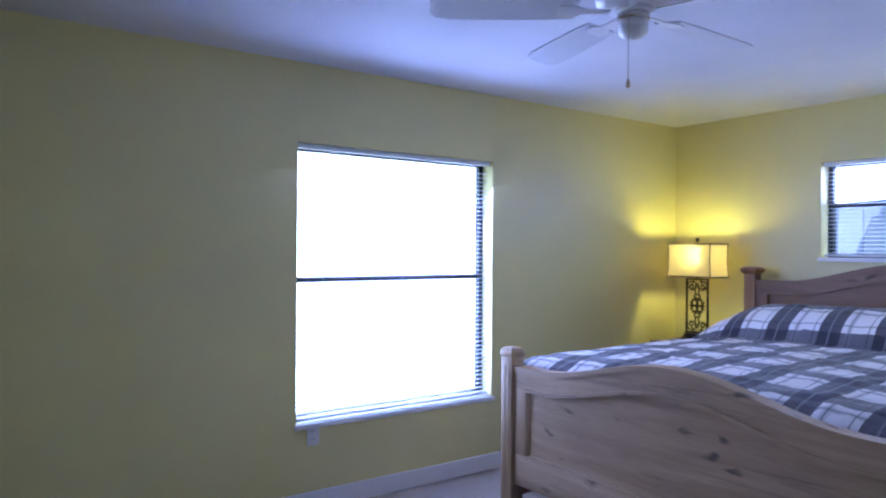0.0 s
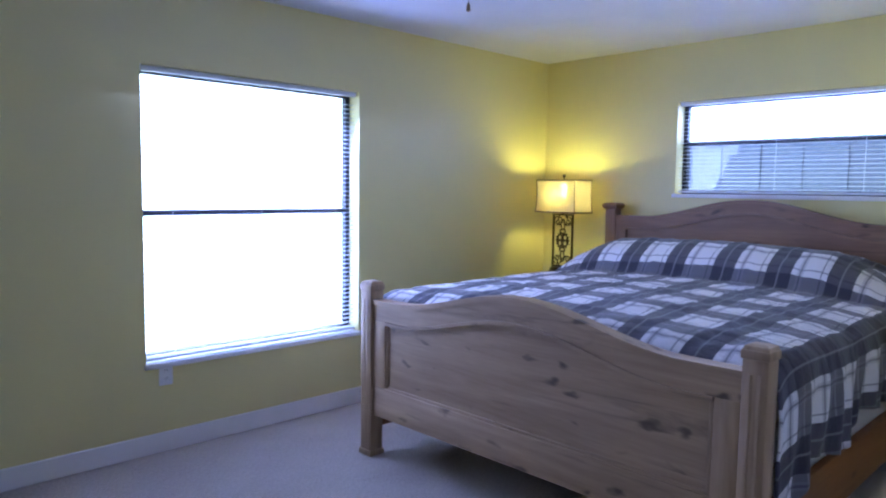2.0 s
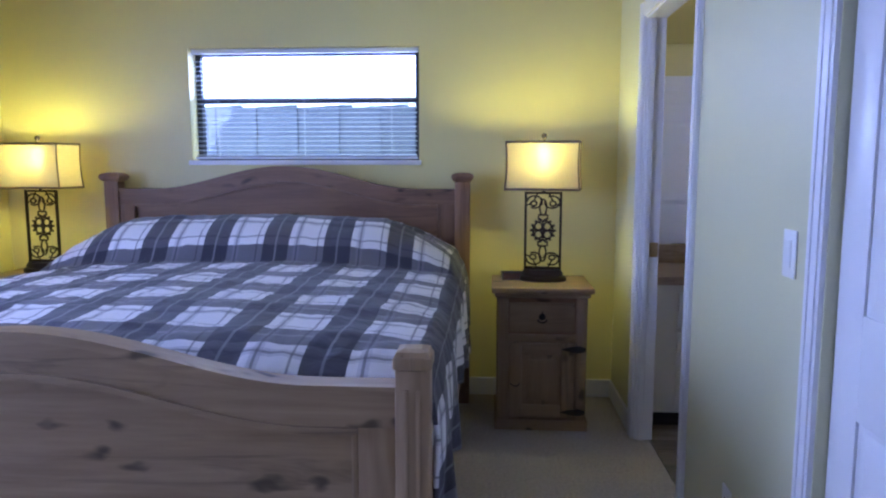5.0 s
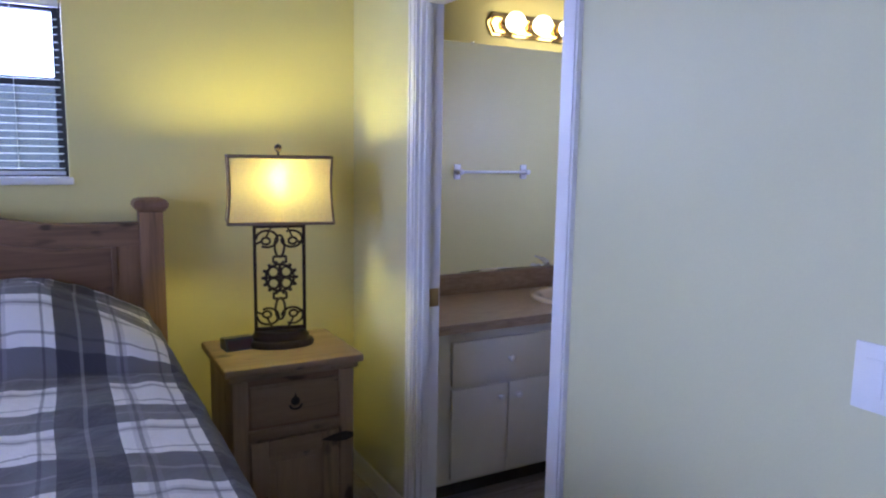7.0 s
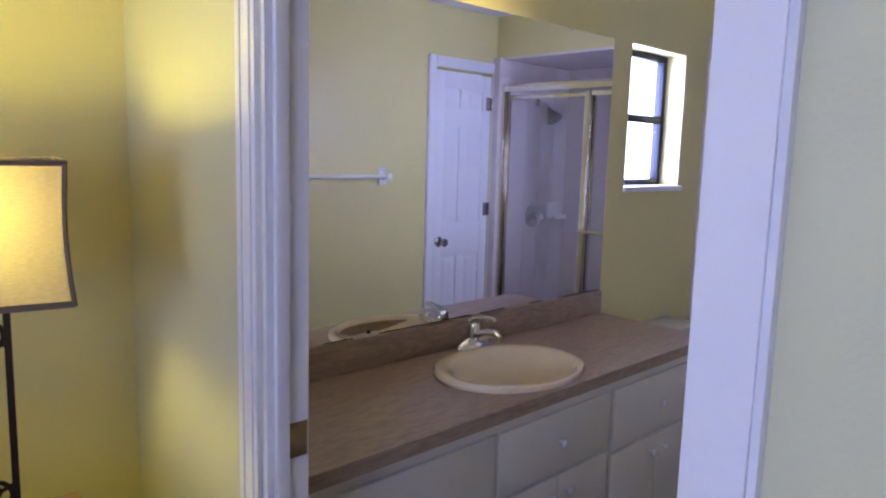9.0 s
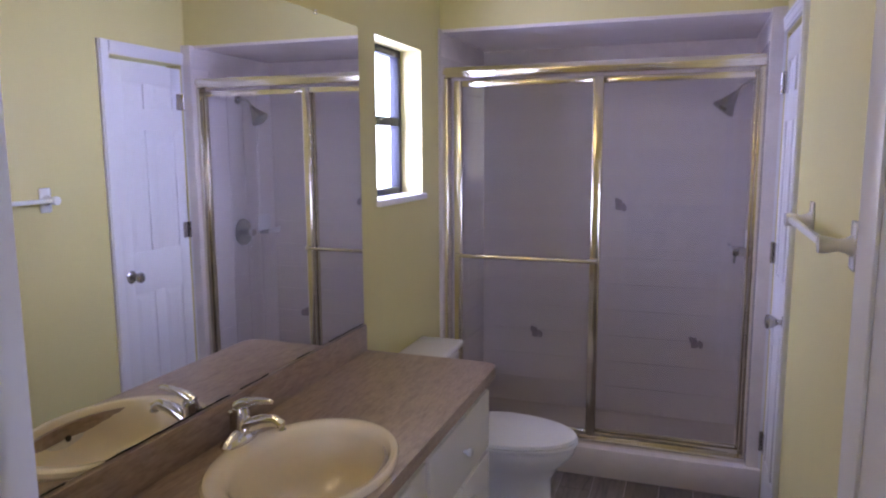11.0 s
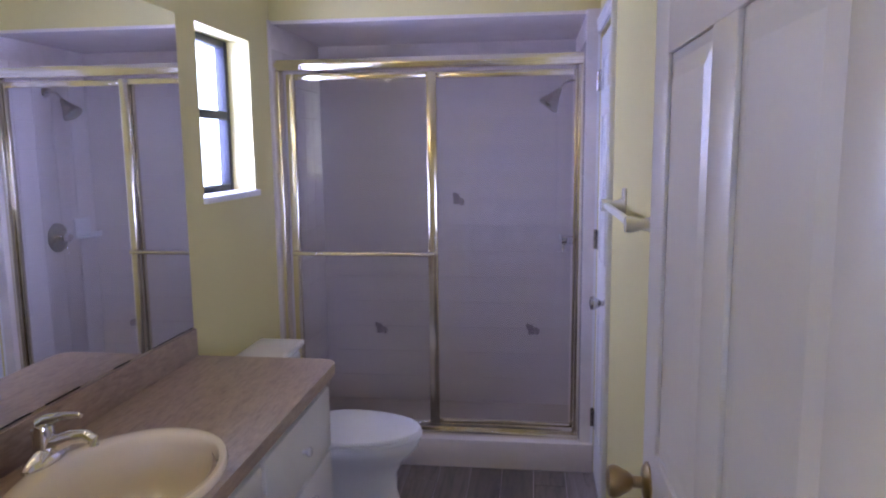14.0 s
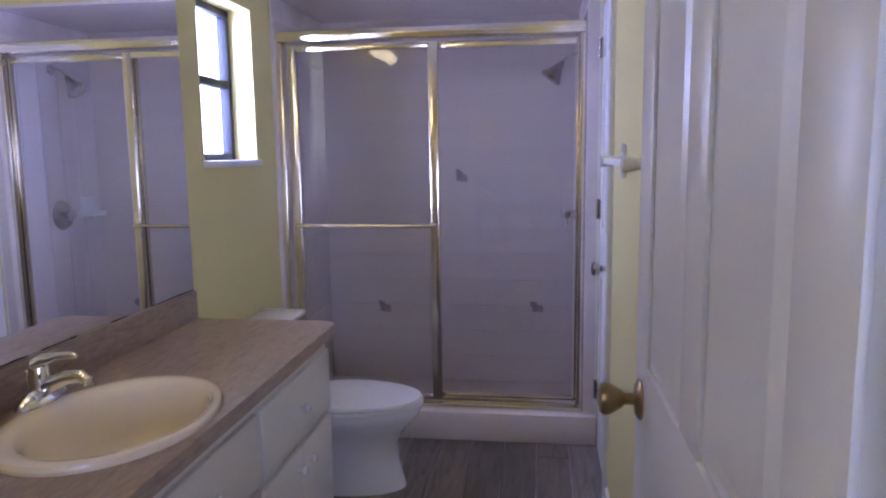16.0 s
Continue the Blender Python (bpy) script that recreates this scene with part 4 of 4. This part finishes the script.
# ---- switch and outlets ----
def wall_plate(name, label, category, m, toggle):
    ob = thing(name, label, category, m)
    bx("plate", PLASTIC, ob, -0.036, 0.036, 0.0005, 0.006, -0.058, 0.058, 0.003)
    if toggle:
        bx("rocker", PLASTIC, ob, -0.016, 0.016, 0.006, 0.0095, -0.033, 0.033, 0.0015)
    else:
        for z in (-0.022, 0.022):
            o = bx("socket", PLASTIC, ob, -0.017, 0.017, 0.006, 0.008, z - 0.014, z + 0.014, 0.003)
            for x in (-0.006, 0.006):
                bx("slot", GAP_SHADE, o, x - 0.001, x + 0.001, 0.008, 0.0084, z - 0.005, z + 0.006)
    return ob


wall_plate("light_switch", "white rocker light switch on the yellow wall", "light switch", pose(3.06, 0, 1.14), True)
wall_plate("outlet", "white double outlet under the large window", "outlet", pose(2.21, YN, 0.41, 0, 0, 180), False)
wall_plate("outlet", "white double outlet low beside the bathroom doorway", "outlet", pose(3.40, 0, 0.33), False)


# ---- bathroom: vanity, counter, sink, mirror ----
VX, VY0, VY1, CT = 4.885, -0.118, -2.035, 0.80
cab = thing("vanity_cabinet", "almond painted vanity cabinet with drawers and doors", "cabinet")
bm = B()
box(bm, VX, VX + 0.02, VY1, VY0, 0.09, CT - 0.0405)
box(bm, VX + 0.02, XE - 0.002, VY1, VY1 + 0.018, 0.09, CT - 0.0405)
box(bm, VX + 0.02, XE - 0.002, VY0 - 0.018, VY0, 0.09, CT - 0.0405)
box(bm, VX + 0.02, XE - 0.002, VY1 + 0.018, VY0 - 0.018, 0.09, 0.11)
part("body", bm, CABINET, cab)
# Toe kick coloured near black: shade under the cabinet is painted in.
bx("toe_kick", GAP_SHADE, cab, VX + 0.06, XE - 0.002, VY1 + 0.002, VY0, 0.0, 0.09)


def knob_white(parent, y, z):
    part("knob", lathe(B(), [(0.007, 0.0), (0.006, 0.010), (0.014, 0.018), (0.015, 0.024), (0.010, 0.029), (0.0, 0.030)], 18, Matrix.Translation((VX - 0.018, y, z)) @ pose(0, 0, 0, 0, -90, 0)), CERAMIC, parent, "white ceramic knob", True)


for a, c, zb in ((-0.232, -0.802, 0.526), (-0.816, -1.386, 0.520), (-1.412, -2.02, 0.497)):
    d = bx("drawer", CABINET, cab, VX - 0.018, VX - 0.001, c, a, zb, 0.715, 0.005)
    knob_white(d, (a + c) / 2, (zb + 0.715) / 2)
    mid = (a + c) / 2
    for y0, y1, ky in ((c, mid - 0.002, mid - 0.045), (mid + 0.002, a, mid + 0.045)):
        d = bx("door", CABINET, cab, VX - 0.018, VX - 0.001, y0, y1, 0.11, zb - 0.016, 0.005)
        knob_white(d, ky, zb - 0.075)

SX, SY, SA, SB = 5.083, -1.10, 0.205, 0.272      # sink: centre and half axes
bm = B()
cx0, cx1, cy0, cy1, r = 4.845, XE - 0.002, -2.07, VY0, 0.055
outer = [(cx1, cy1), (cx0, cy1), *[(cx0 + r - r * math.cos(radians(a)), cy0 + r - r * math.sin(radians(a))) for a in range(0, 91, 15)], (cx1, cy0)]
inner = [(SX + (SA - 0.02) * math.cos(2 * math.pi * k / 40), SY + (SB - 0.02) * math.sin(2 * math.pi * k / 40)) for k in range(40)]
es = []
for loop in (outer, inner):
    vs = [bm.verts.new((x, y, CT)) for x, y in loop]
    es += [bm.edges.new((vs[i], vs[(i + 1) % len(vs)])) for i in range(len(vs))]
bmesh.ops.triangle_fill(bm, use_beauty=True, edges=es)
top_faces = list(bm.faces)
ext = bmesh.ops.extrude_face_region(bm, geom=top_faces)
for v in [g for g in ext["geom"] if isinstance(g, bmesh.types.BMVert)]:
    v.co.z -= 0.04
counter = thing("countertop", "brown wood-grain laminate vanity countertop", "countertop")
part("top", bm, LAMINATE, counter)
bx("backsplash", LAMINATE, counter, XE - 0.020, XE - 0.001, cy0 + 0.01, VY0, CT + 0.0005, 0.905, 0.003)

sink = thing("sink", "oval bisque drop-in sink in the countertop", "sink", pose(SX, SY, CT))
prof = [(1.0, 0.0), (1.005, 0.008), (0.985, 0.017), (0.95, 0.020), (0.87, 0.018), (0.83, 0.010), (0.80, -0.01), (0.75, -0.05), (0.64, -0.10), (0.46, -0.135), (0.25, -0.148), (0.10, -0.15), (0.0, -0.15)]
bm = B()
rings = []
for q, z in prof[:-1]:
    shift = -0.018 * max(0, 1 - q) / 0.2 if q > 0.8 else -0.018
    rings.append([bm.verts.new((SA * 1.08 * q * math.cos(2 * math.pi * k / 48) + shift, SB * 1.04 * q * math.sin(2 * math.pi * k / 48), z)) for k in range(48)])
for a, c in zip(rings, rings[1:]):
    for k in range(48):
        bm.faces.new((a[k], a[(k + 1) % 48], c[(k + 1) % 48], c[k]))
bm.faces.new(rings[-1])
part("basin", bm, BISQUE, sink, "", True)
part("drain", lathe(B(), [(0.024, -0.1495), (0.024, -0.147), (0.016, -0.1465), (0.0, -0.1475)], 20, Matrix.Translation((-0.018, 0, 0))), CHROME, sink, "chrome drain", True)
# Small disc with the hole's shade painted on.
part("overflow", lathe(B(), [(0.009, 0), (0.009, 0.003), (0.0, 0.003)], 14, Matrix.Translation((-SA * 0.84, 0, -0.035)) @ pose(0, 0, 0, 0, 75, 0)), GAP_SHADE, sink, "dark overflow hole")

faucet = thing("faucet", "chrome single-lever faucet on the sink", "faucet", pose(5.302, -1.15, CT + 0.018))
part("base", lathe(B(), [(1.0, 0.0), (1.0, 0.008), (0.85, 0.020), (0.45, 0.034), (0.3, 0.036)], 32, Matrix(), 0.030, 0.082), CHROME, faucet, "", True)
part("body", lathe(B(), [(0.027, 0.02), (0.024, 0.05), (0.023, 0.075), (0.020, 0.088), (0.0, 0.094)], 24), CHROME, faucet, "", True)
part("spout", tube(B(), [(0.0, 0, 0.030), (-0.03, 0, 0.046), (-0.07, 0, 0.062), (-0.105, 0, 0.066), (-0.122, 0, 0.058), (-0.124, 0, 0.044)], [0.021, 0.020, 0.017, 0.0155, 0.014, 0.012], 14), CHROME, faucet, "", True)
part("lever", tube(B(), [(0.012, 0, 0.090), (-0.01, 0, 0.103), (-0.05, 0, 0.113), (-0.085, 0, 0.117), (-0.098, 0, 0.115)], [0.014, 0.014, 0.010, 0.008, 0.006], 12), CHROME, faucet, "", True)
part("lift_rod", lathe(B(), [(0.003, 0.01), (0.003, 0.06), (0.006, 0.064), (0.006, 0.074), (0.0, 0.077)], 12, Matrix.Translation((0.032, 0, 0))), CHROME, faucet, "", True)

mirror = thing("mirror", "large frameless vanity mirror above the countertop", "mirror")
bx("glass", MIRROR, mirror, XE - 0.008, XE - 0.002, -2.06, -0.13, 0.908, 2.019)
bm = B()
for i in range(70):
    y = -2.05 + i * 0.027
    if noise.noise(Vector((y * 5, 0, 3))) > -0.05:
        box(bm, XE - 0.0092, XE - 0.0082, y, y + 0.029, 0.908, 0.911 + 0.006 * max(0, noise.noise(Vector((y * 23, 1, 0)))))
tagged(part("worn_edge", bm, BLACK, mirror, "black worn silvering along the bottom"), "", "", "", "stuff")
for y in (-0.6, -1.75):
    bx("clip", CHROME, mirror, XE - 0.012, XE - 0.001, y - 0.008, y + 0.008, 2.012, 2.025, 0.001)

# light bar above the mirror
bar = thing("vanity_light", "polished brass light bar with four lit globe bulbs", "vanity light")
bm = B()
yc, zc = -1.02, 2.12
prism(bm, [(yc - 0.34, zc), (yc - 0.31, zc - 0.055), (yc + 0.31, zc - 0.055), (yc + 0.34, zc), (yc + 0.31, zc + 0.055), (yc - 0.31, zc + 0.055)], 0, XE - 0.014, XE - 0.001)
part("back_plate", bm, GOLD, bar)
bm = B()
prism(bm, [(yc - 0.325, zc), (yc - 0.30, zc - 0.042), (yc + 0.30, zc - 0.042), (yc + 0.325, zc), (yc + 0.30, zc + 0.042), (yc - 0.30, zc + 0.042)], 0, XE - 0.026, XE - 0.0142)
part("front_plate", bm, GOLD, bar)
for k in range(4):
    y = yc + 0.24 - 0.16 * k
    m = Matrix.Translation((XE - 0.026, y, zc)) @ pose(0, 0, 0, 0, -90, 0)
    part("socket", lathe(B(), [(0.034, 0.0), (0.032, 0.006), (0.022, 0.012), (0.020, 0.030), (0.024, 0.034)], 22, m), GOLD, bar, "", True)
    part("globe", lathe(B(), [(0.014, 0.034), (0.024, 0.040), (0.040, 0.056), (0.047, 0.080), (0.040, 0.106), (0.022, 0.122), (0.0, 0.127)], 24, m), GLOBE, bar, "lit globe bulb", True)

# ---- toilet ----
toilet = thing("toilet", "white ceramic toilet with its lid closed", "toilet", pose(XE - 0.012, -2.44, 0))


def egg(cx, a_front, a_back, b, z, n=36):
    return [(cx + (a_front if math.cos(t) < 0 else a_back) * math.cos(t), b * math.sin(t), z) for t in (2 * math.pi * k / n for k in range(n))]


def loft(levels):
    bm = B()
    rings = [[bm.verts.new(p) for p in lv] for lv in levels]
    for a, c in zip(rings, rings[1:]):
        for k in range(len(a)):
            bm.faces.new((a[k], a[(k + 1) % len(a)], c[(k + 1) % len(a)], c[k]))
    bm.faces.new(rings[0][::-1])
    bm.faces.new(rings[-1])
    return bm


part("bowl", loft([egg(-0.42, 0.275, 0.24, 0.125, 0.0), egg(-0.42, 0.27, 0.24, 0.122, 0.03), egg(-0.42, 0.245, 0.24, 0.112, 0.12), egg(-0.42, 0.245, 0.24, 0.112, 0.20), egg(-0.43, 0.27, 0.25, 0.145, 0.26), egg(-0.44, 0.315, 0.26, 0.178, 0.315), egg(-0.44, 0.325, 0.26, 0.186, 0.345), egg(-0.44, 0.32, 0.26, 0.183, 0.360)]), CERAMIC, toilet, "", True)
part("seat", loft([egg(-0.445, 0.325, 0.21, 0.188, 0.362), egg(-0.445, 0.33, 0.21, 0.191, 0.369), egg(-0.445, 0.326, 0.21, 0.189, 0.378)]), PLASTIC, toilet, "", True)
part("lid", loft([egg(-0.445, 0.318, 0.205, 0.184, 0.380), egg(-0.445, 0.328, 0.21, 0.190, 0.385), egg(-0.445, 0.320, 0.205, 0.185, 0.396), egg(-0.445, 0.27, 0.17, 0.15, 0.404), egg(-0.445, 0.1, 0.08, 0.06, 0.407)]), PLASTIC, toilet, "closed glossy lid", True)
bx("hinge_block", PLASTIC, toilet, -0.245, -0.215, -0.09, 0.09, 0.362, 0.385, 0.005)
bm = B()
box(bm, -0.20, -0.008, -0.205, 0.205, 0.345, 0.672, 0.028, 4)
part("tank", bm, CERAMIC, toilet, "", True)
part("tank_lid", box(B(), -0.215, -0.002, -0.216, 0.216, 0.674, 0.708, 0.014, 4), CERAMIC, toilet, "", True)
part("flush_lever", tube(B(), [(-0.20, 0.17, 0.64), (-0.222, 0.17, 0.64), (-0.224, 0.10, 0.632)], 0.007, 10), CHROME, toilet, "chrome flush lever", True)

# ---- towel bar ----
towel = thing("towel_bar", "white ceramic towel bar on the bathroom wall", "towel bar")
for y in (-2.00, -1.41):
    bx("bracket_plate", CERAMIC, towel, XR + 0.0005, XR + 0.010, y - 0.028, y + 0.028, 1.305, 1.415, 0.008)
    bm = B()
    lathe(bm, [(0.026, 0.0), (0.017, 0.014), (0.014, 0.03), (0.017, 0.042), (0.020, 0.055), (0.019, 0.068), (0.0, 0.072)], 20, Matrix.Translation((XR + 0.009, y, 1.36)) @ pose(0, 0, 0, 0, 90, 0))
    part("post", bm, CERAMIC, towel, "", True)
part("bar", box(B(), XR + 0.052, XR + 0.070, -1.99, -1.42, 1.351, 1.369, 0.004), PLASTIC, towel, "", True)

stop = thing("door_stop", "small spring door stop low on the baseboard", "door stop", pose(XR + 0.013, -2.05, 0.05))
part("spring", tube(B(), [(0.05 * k / 60, 0.007 * math.cos(k * 0.9), 0.007 * math.sin(k * 0.9)) for k in range(61)], 0.0015, 5), NICKEL, stop, "", True)
part("tip", lathe(B(), [(0.009, 0.0), (0.009, 0.012), (0.005, 0.016), (0.0, 0.017)], 14, Matrix.Translation((0.05, 0, 0)) @ pose(0, 0, 0, 0, 90, 0)), PLASTIC, stop, "", True)

# ---- shower ----
XS = 3.923                               # tiled face of the shower side wall
SX0, SX1 = XS + 0.006, XE - 0.014
base = structure("shower_curb", box(B(), XR, XE, YS - 0.06, YS + 0.055, 0.0, 0.145, 0.008), TILE, "low tiled shower curb", "curb", True)
tray = structure("shower_floor", box(B(), XR, XE, YB, YS - 0.06, 0.0, 0.045), SHFLOOR, "cream tiled shower floor", "shower floor")
walls = [structure("shower_wall_back", box(B(), XR, XE, YB - 0.018, YB, 0.0, 2.15), GROUT, "glazed tile wall at the back of the shower", "tiled wall"),
         structure("shower_wall_right", box(B(), XR + 0.002, XS - 0.002, YB, YS + 0.035, 0.0, 2.149), GROUT, "glazed tile side wall with the shower valve", "tiled wall"),
         structure("shower_wall_left", box(B(), XE - 0.010, XE - 0.001, YB, YS + 0.035, 0.0, 2.149), GROUT, "glazed tile side wall of the shower", "tiled wall")]
structure("shower_ceiling", box(B(), XR + 0.001, XE - 0.001, YB, YS - 0.001, 2.135, 2.1495), TILE, "glazed shower ceiling under the soffit", "ceiling")

enc = thing("shower_enclosure", "aluminium-framed sliding glass shower doors", "shower door")
EY = YS - 0.02
bx("header", ALU, enc, SX0, SX1, EY - 0.035, EY + 0.035, 1.918, 1.970, 0.008)
bx("header_lip", ALU, enc, SX0, SX1, EY + 0.0355, EY + 0.041, 1.935, 1.955, 0.002)
bx("bottom_track", ALU, enc, SX0, SX1, EY - 0.035, EY + 0.035, 0.1455, 0.172, 0.005)
bx("track_lip", ALU, enc, SX0, SX1, EY + 0.006, EY + 0.012, 0.172, 0.200, 0.002)
for x0, x1 in ((SX0, SX0 + 0.022), (SX1 - 0.028, SX1)):
    bx("wall_jamb", ALU, enc, x0, x1, EY - 0.03, EY + 0.03, 0.172, 1.918, 0.004)


def slider(x0, x1, y, bar_on, w0, w1):
    ob = bx("sliding_panel", SHGLASS, enc, x0 + 0.02, x1 - 0.02, y - 0.003, y + 0.003, 0.21, 1.878, 0, "clear glass panel")
    ob.visible_shadow = False
    for a, c in ((x0, x0 + w0), (x1 - w1, x1)):
        bx("panel_stile", ALU, ob, a, c, y - 0.014, y + 0.014, 0.185, 1.903, 0.005)
    for lo, hi in ((0.185, 0.212), (1.873, 1.903)):
        bx("panel_rail", ALU, ob, x0 + w0, x1 - w1, y - 0.012, y + 0.012, lo, hi, 0.004)
    if bar_on:
        part("towel_rail", tube(B(), [(x0 + 0.012, y + 0.014, 1.05), (x0 + 0.012, y + 0.038, 1.05), (x1 - 0.012, y + 0.038, 1.05), (x1 - 0.012, y + 0.014, 1.05)], 0.010, 10), ALU, ob, "", True)
    return ob


slider(4.600, 5.318, EY + 0.018, True, 0.046, 0.040)
slider(SX0 + 0.024, 4.650, EY - 0.018, False, 0.012, 0.03)

head = thing("wall_shower", "chrome shower head on a bent arm", "shower head", pose(XS, -3.36, 1.88))
part("flange", lathe(B(), [(0.030, 0.0), (0.026, 0.008), (0.010, 0.014)], 22, pose(0, 0, 0, 0, 90, 0)), CHROME, head, "", True)
part("arm", tube(B(), [(0.0, 0, 0.0), (0.04, 0, 0.004), (0.075, 0, -0.012), (0.098, 0, -0.045)], 0.0085, 12), CHROME, head, "", True)
part("rose", lathe(B(), [(0.013, 0.0), (0.018, 0.02), (0.025, 0.036), (0.044, 0.078), (0.055, 0.090), (0.055, 0.104), (0.046, 0.109), (0.0, 0.109)], 26, Matrix.Translation((0.096, 0, -0.042)) @ pose(0, 0, 0, 0, 143, 0)), NICKEL, head, "", True)
valve = thing("shower_valve", "round chrome shower valve with a lever handle", "shower valve", pose(XS + 0.0005, -3.36, 1.068))
part("plate", lathe(B(), [(0.085, 0.0), (0.083, 0.006), (0.060, 0.012), (0.030, 0.016)], 36, pose(0, 0, 0, 0, 90, 0)), NICKEL, valve, "", True)
part("handle", lathe(B(), [(0.024, 0.012), (0.022, 0.05), (0.026, 0.056), (0.024, 0.078), (0.0, 0.082)], 24, pose(0, 0, 0, 0, 90, 0)), CHROME, valve, "", True)
part("lever", tube(B(), [(0.066, 0, 0), (0.070, 0.02, -0.03), (0.072, 0.03, -0.055)], [0.009, 0.008, 0.006], 10), CHROME, valve, "", True)
dish = thing("soap_dish", "white ceramic soap dish on the tile wall", "soap dish", pose(XS + 0.0005, -3.58, 1.06))
bx("back", CERAMIC, dish, 0.0, 0.012, -0.075, 0.075, -0.02, 0.10, 0.006)
bx("tray", CERAMIC, dish, 0.010, 0.085, -0.07, 0.07, -0.02, 0.0, 0.008)
bx("lip", CERAMIC, dish, 0.075, 0.088, -0.07, 0.07, 0.0, 0.016, 0.005)


def decal(x, z, tilt):
    bm = B()
    for k, (dx, dz, r) in enumerate(((0, 0.016, 0.020), (0.014, -0.008, 0.017), (-0.016, -0.014, 0.018), (0.004, 0.036, 0.012), (-0.010, -0.032, 0.012))):
        pts = [(dx + r * (1 + 0.25 * math.sin(3 * t + k)) * math.cos(t), dz + r * (1 + 0.2 * math.cos(4 * t + k)) * math.sin(t)) for t in (2 * math.pi * q / 14 for q in range(14))]
        prism(bm, pts, 1, -0.0003 * k, 0.0008)
    return tagged(part("tile_decal", bm, DECAL, None, "", False, pose(x, YB + 0.0085, z, 0, tilt, 0)), "small faded grey flower decal on the shower tile", "decal", "shower tile decals")


for x, z, tl in ((4.58, 1.257, 25), (4.148, 0.495, 40), (5.05, 0.485, 35)):
    decal(x, z, tl)

# ---- tiles and planks, piece by piece ----
T = 0.152
bm = box(B(), -T / 2 + 0.0012, T / 2 - 0.0012, -T / 2 + 0.0012, T / 2 - 0.0012, -0.003, 0.0035, 0.0008, 1)
tile_mesh = bpy.data.meshes.new("tile")
bm.to_mesh(tile_mesh)
bm.free()
tile_mesh.materials.append(TILE)


def lay(parent, m):
    o = new("tile", tile_mesh)
    o.parent = parent
    o.matrix_basis = m
    return o


for i in range(10):
    for j in range(14):
        z = 0.045 + T / 2 + j * T
        x = XS + T / 2 + i * T * 0.96
        if z + T / 2 < 2.15 and x + T / 2 < XE + 0.01:
            lay(walls[0], pose(x, YB + 0.004, z, 90 + random.uniform(-0.15, 0.15), random.uniform(-0.15, 0.15), 0))
for j in range(14):
    z = 0.045 + T / 2 + j * T
    if z + T / 2 > 2.15:
        break
    for k in range(6):
        y = YB + 0.012 + T / 2 + k * T
        if y + T / 2 < YS + 0.035:
            lay(walls[1], pose(XS - 0.0035, y, z, 0, 90 + random.uniform(-0.15, 0.15), 0))
            lay(walls[2], pose(XE - 0.0115, y, z, 0, -90 + random.uniform(-0.15, 0.15), 0))
plank_meshes = {}
for i in range(11):
    x, y, k = XR - 0.02 + 0.075 + 0.150 * i, -0.078, 0
    while y > YS:
        length = (0.82, 0.30, 1.10, 0.55)[i % 4] if k == 0 else 1.20
        key = round(length, 2)
        if key not in plank_meshes:
            bm = box(B(), -0.0738, 0.0738, -length / 2 + 0.0008, length / 2 - 0.0008, -0.004, 0.004, 0.0012, 1)
            plank_meshes[key] = bpy.data.meshes.new("plank")
            bm.to_mesh(plank_meshes[key])
            bm.free()
            plank_meshes[key].materials.append(PLANK)
        if x < XE:
            o = new("plank", plank_meshes[key])
            o.parent = bath_floor
            o.matrix_basis = pose(x, y - length / 2, -0.003)
        y, k = y - length, k + 1
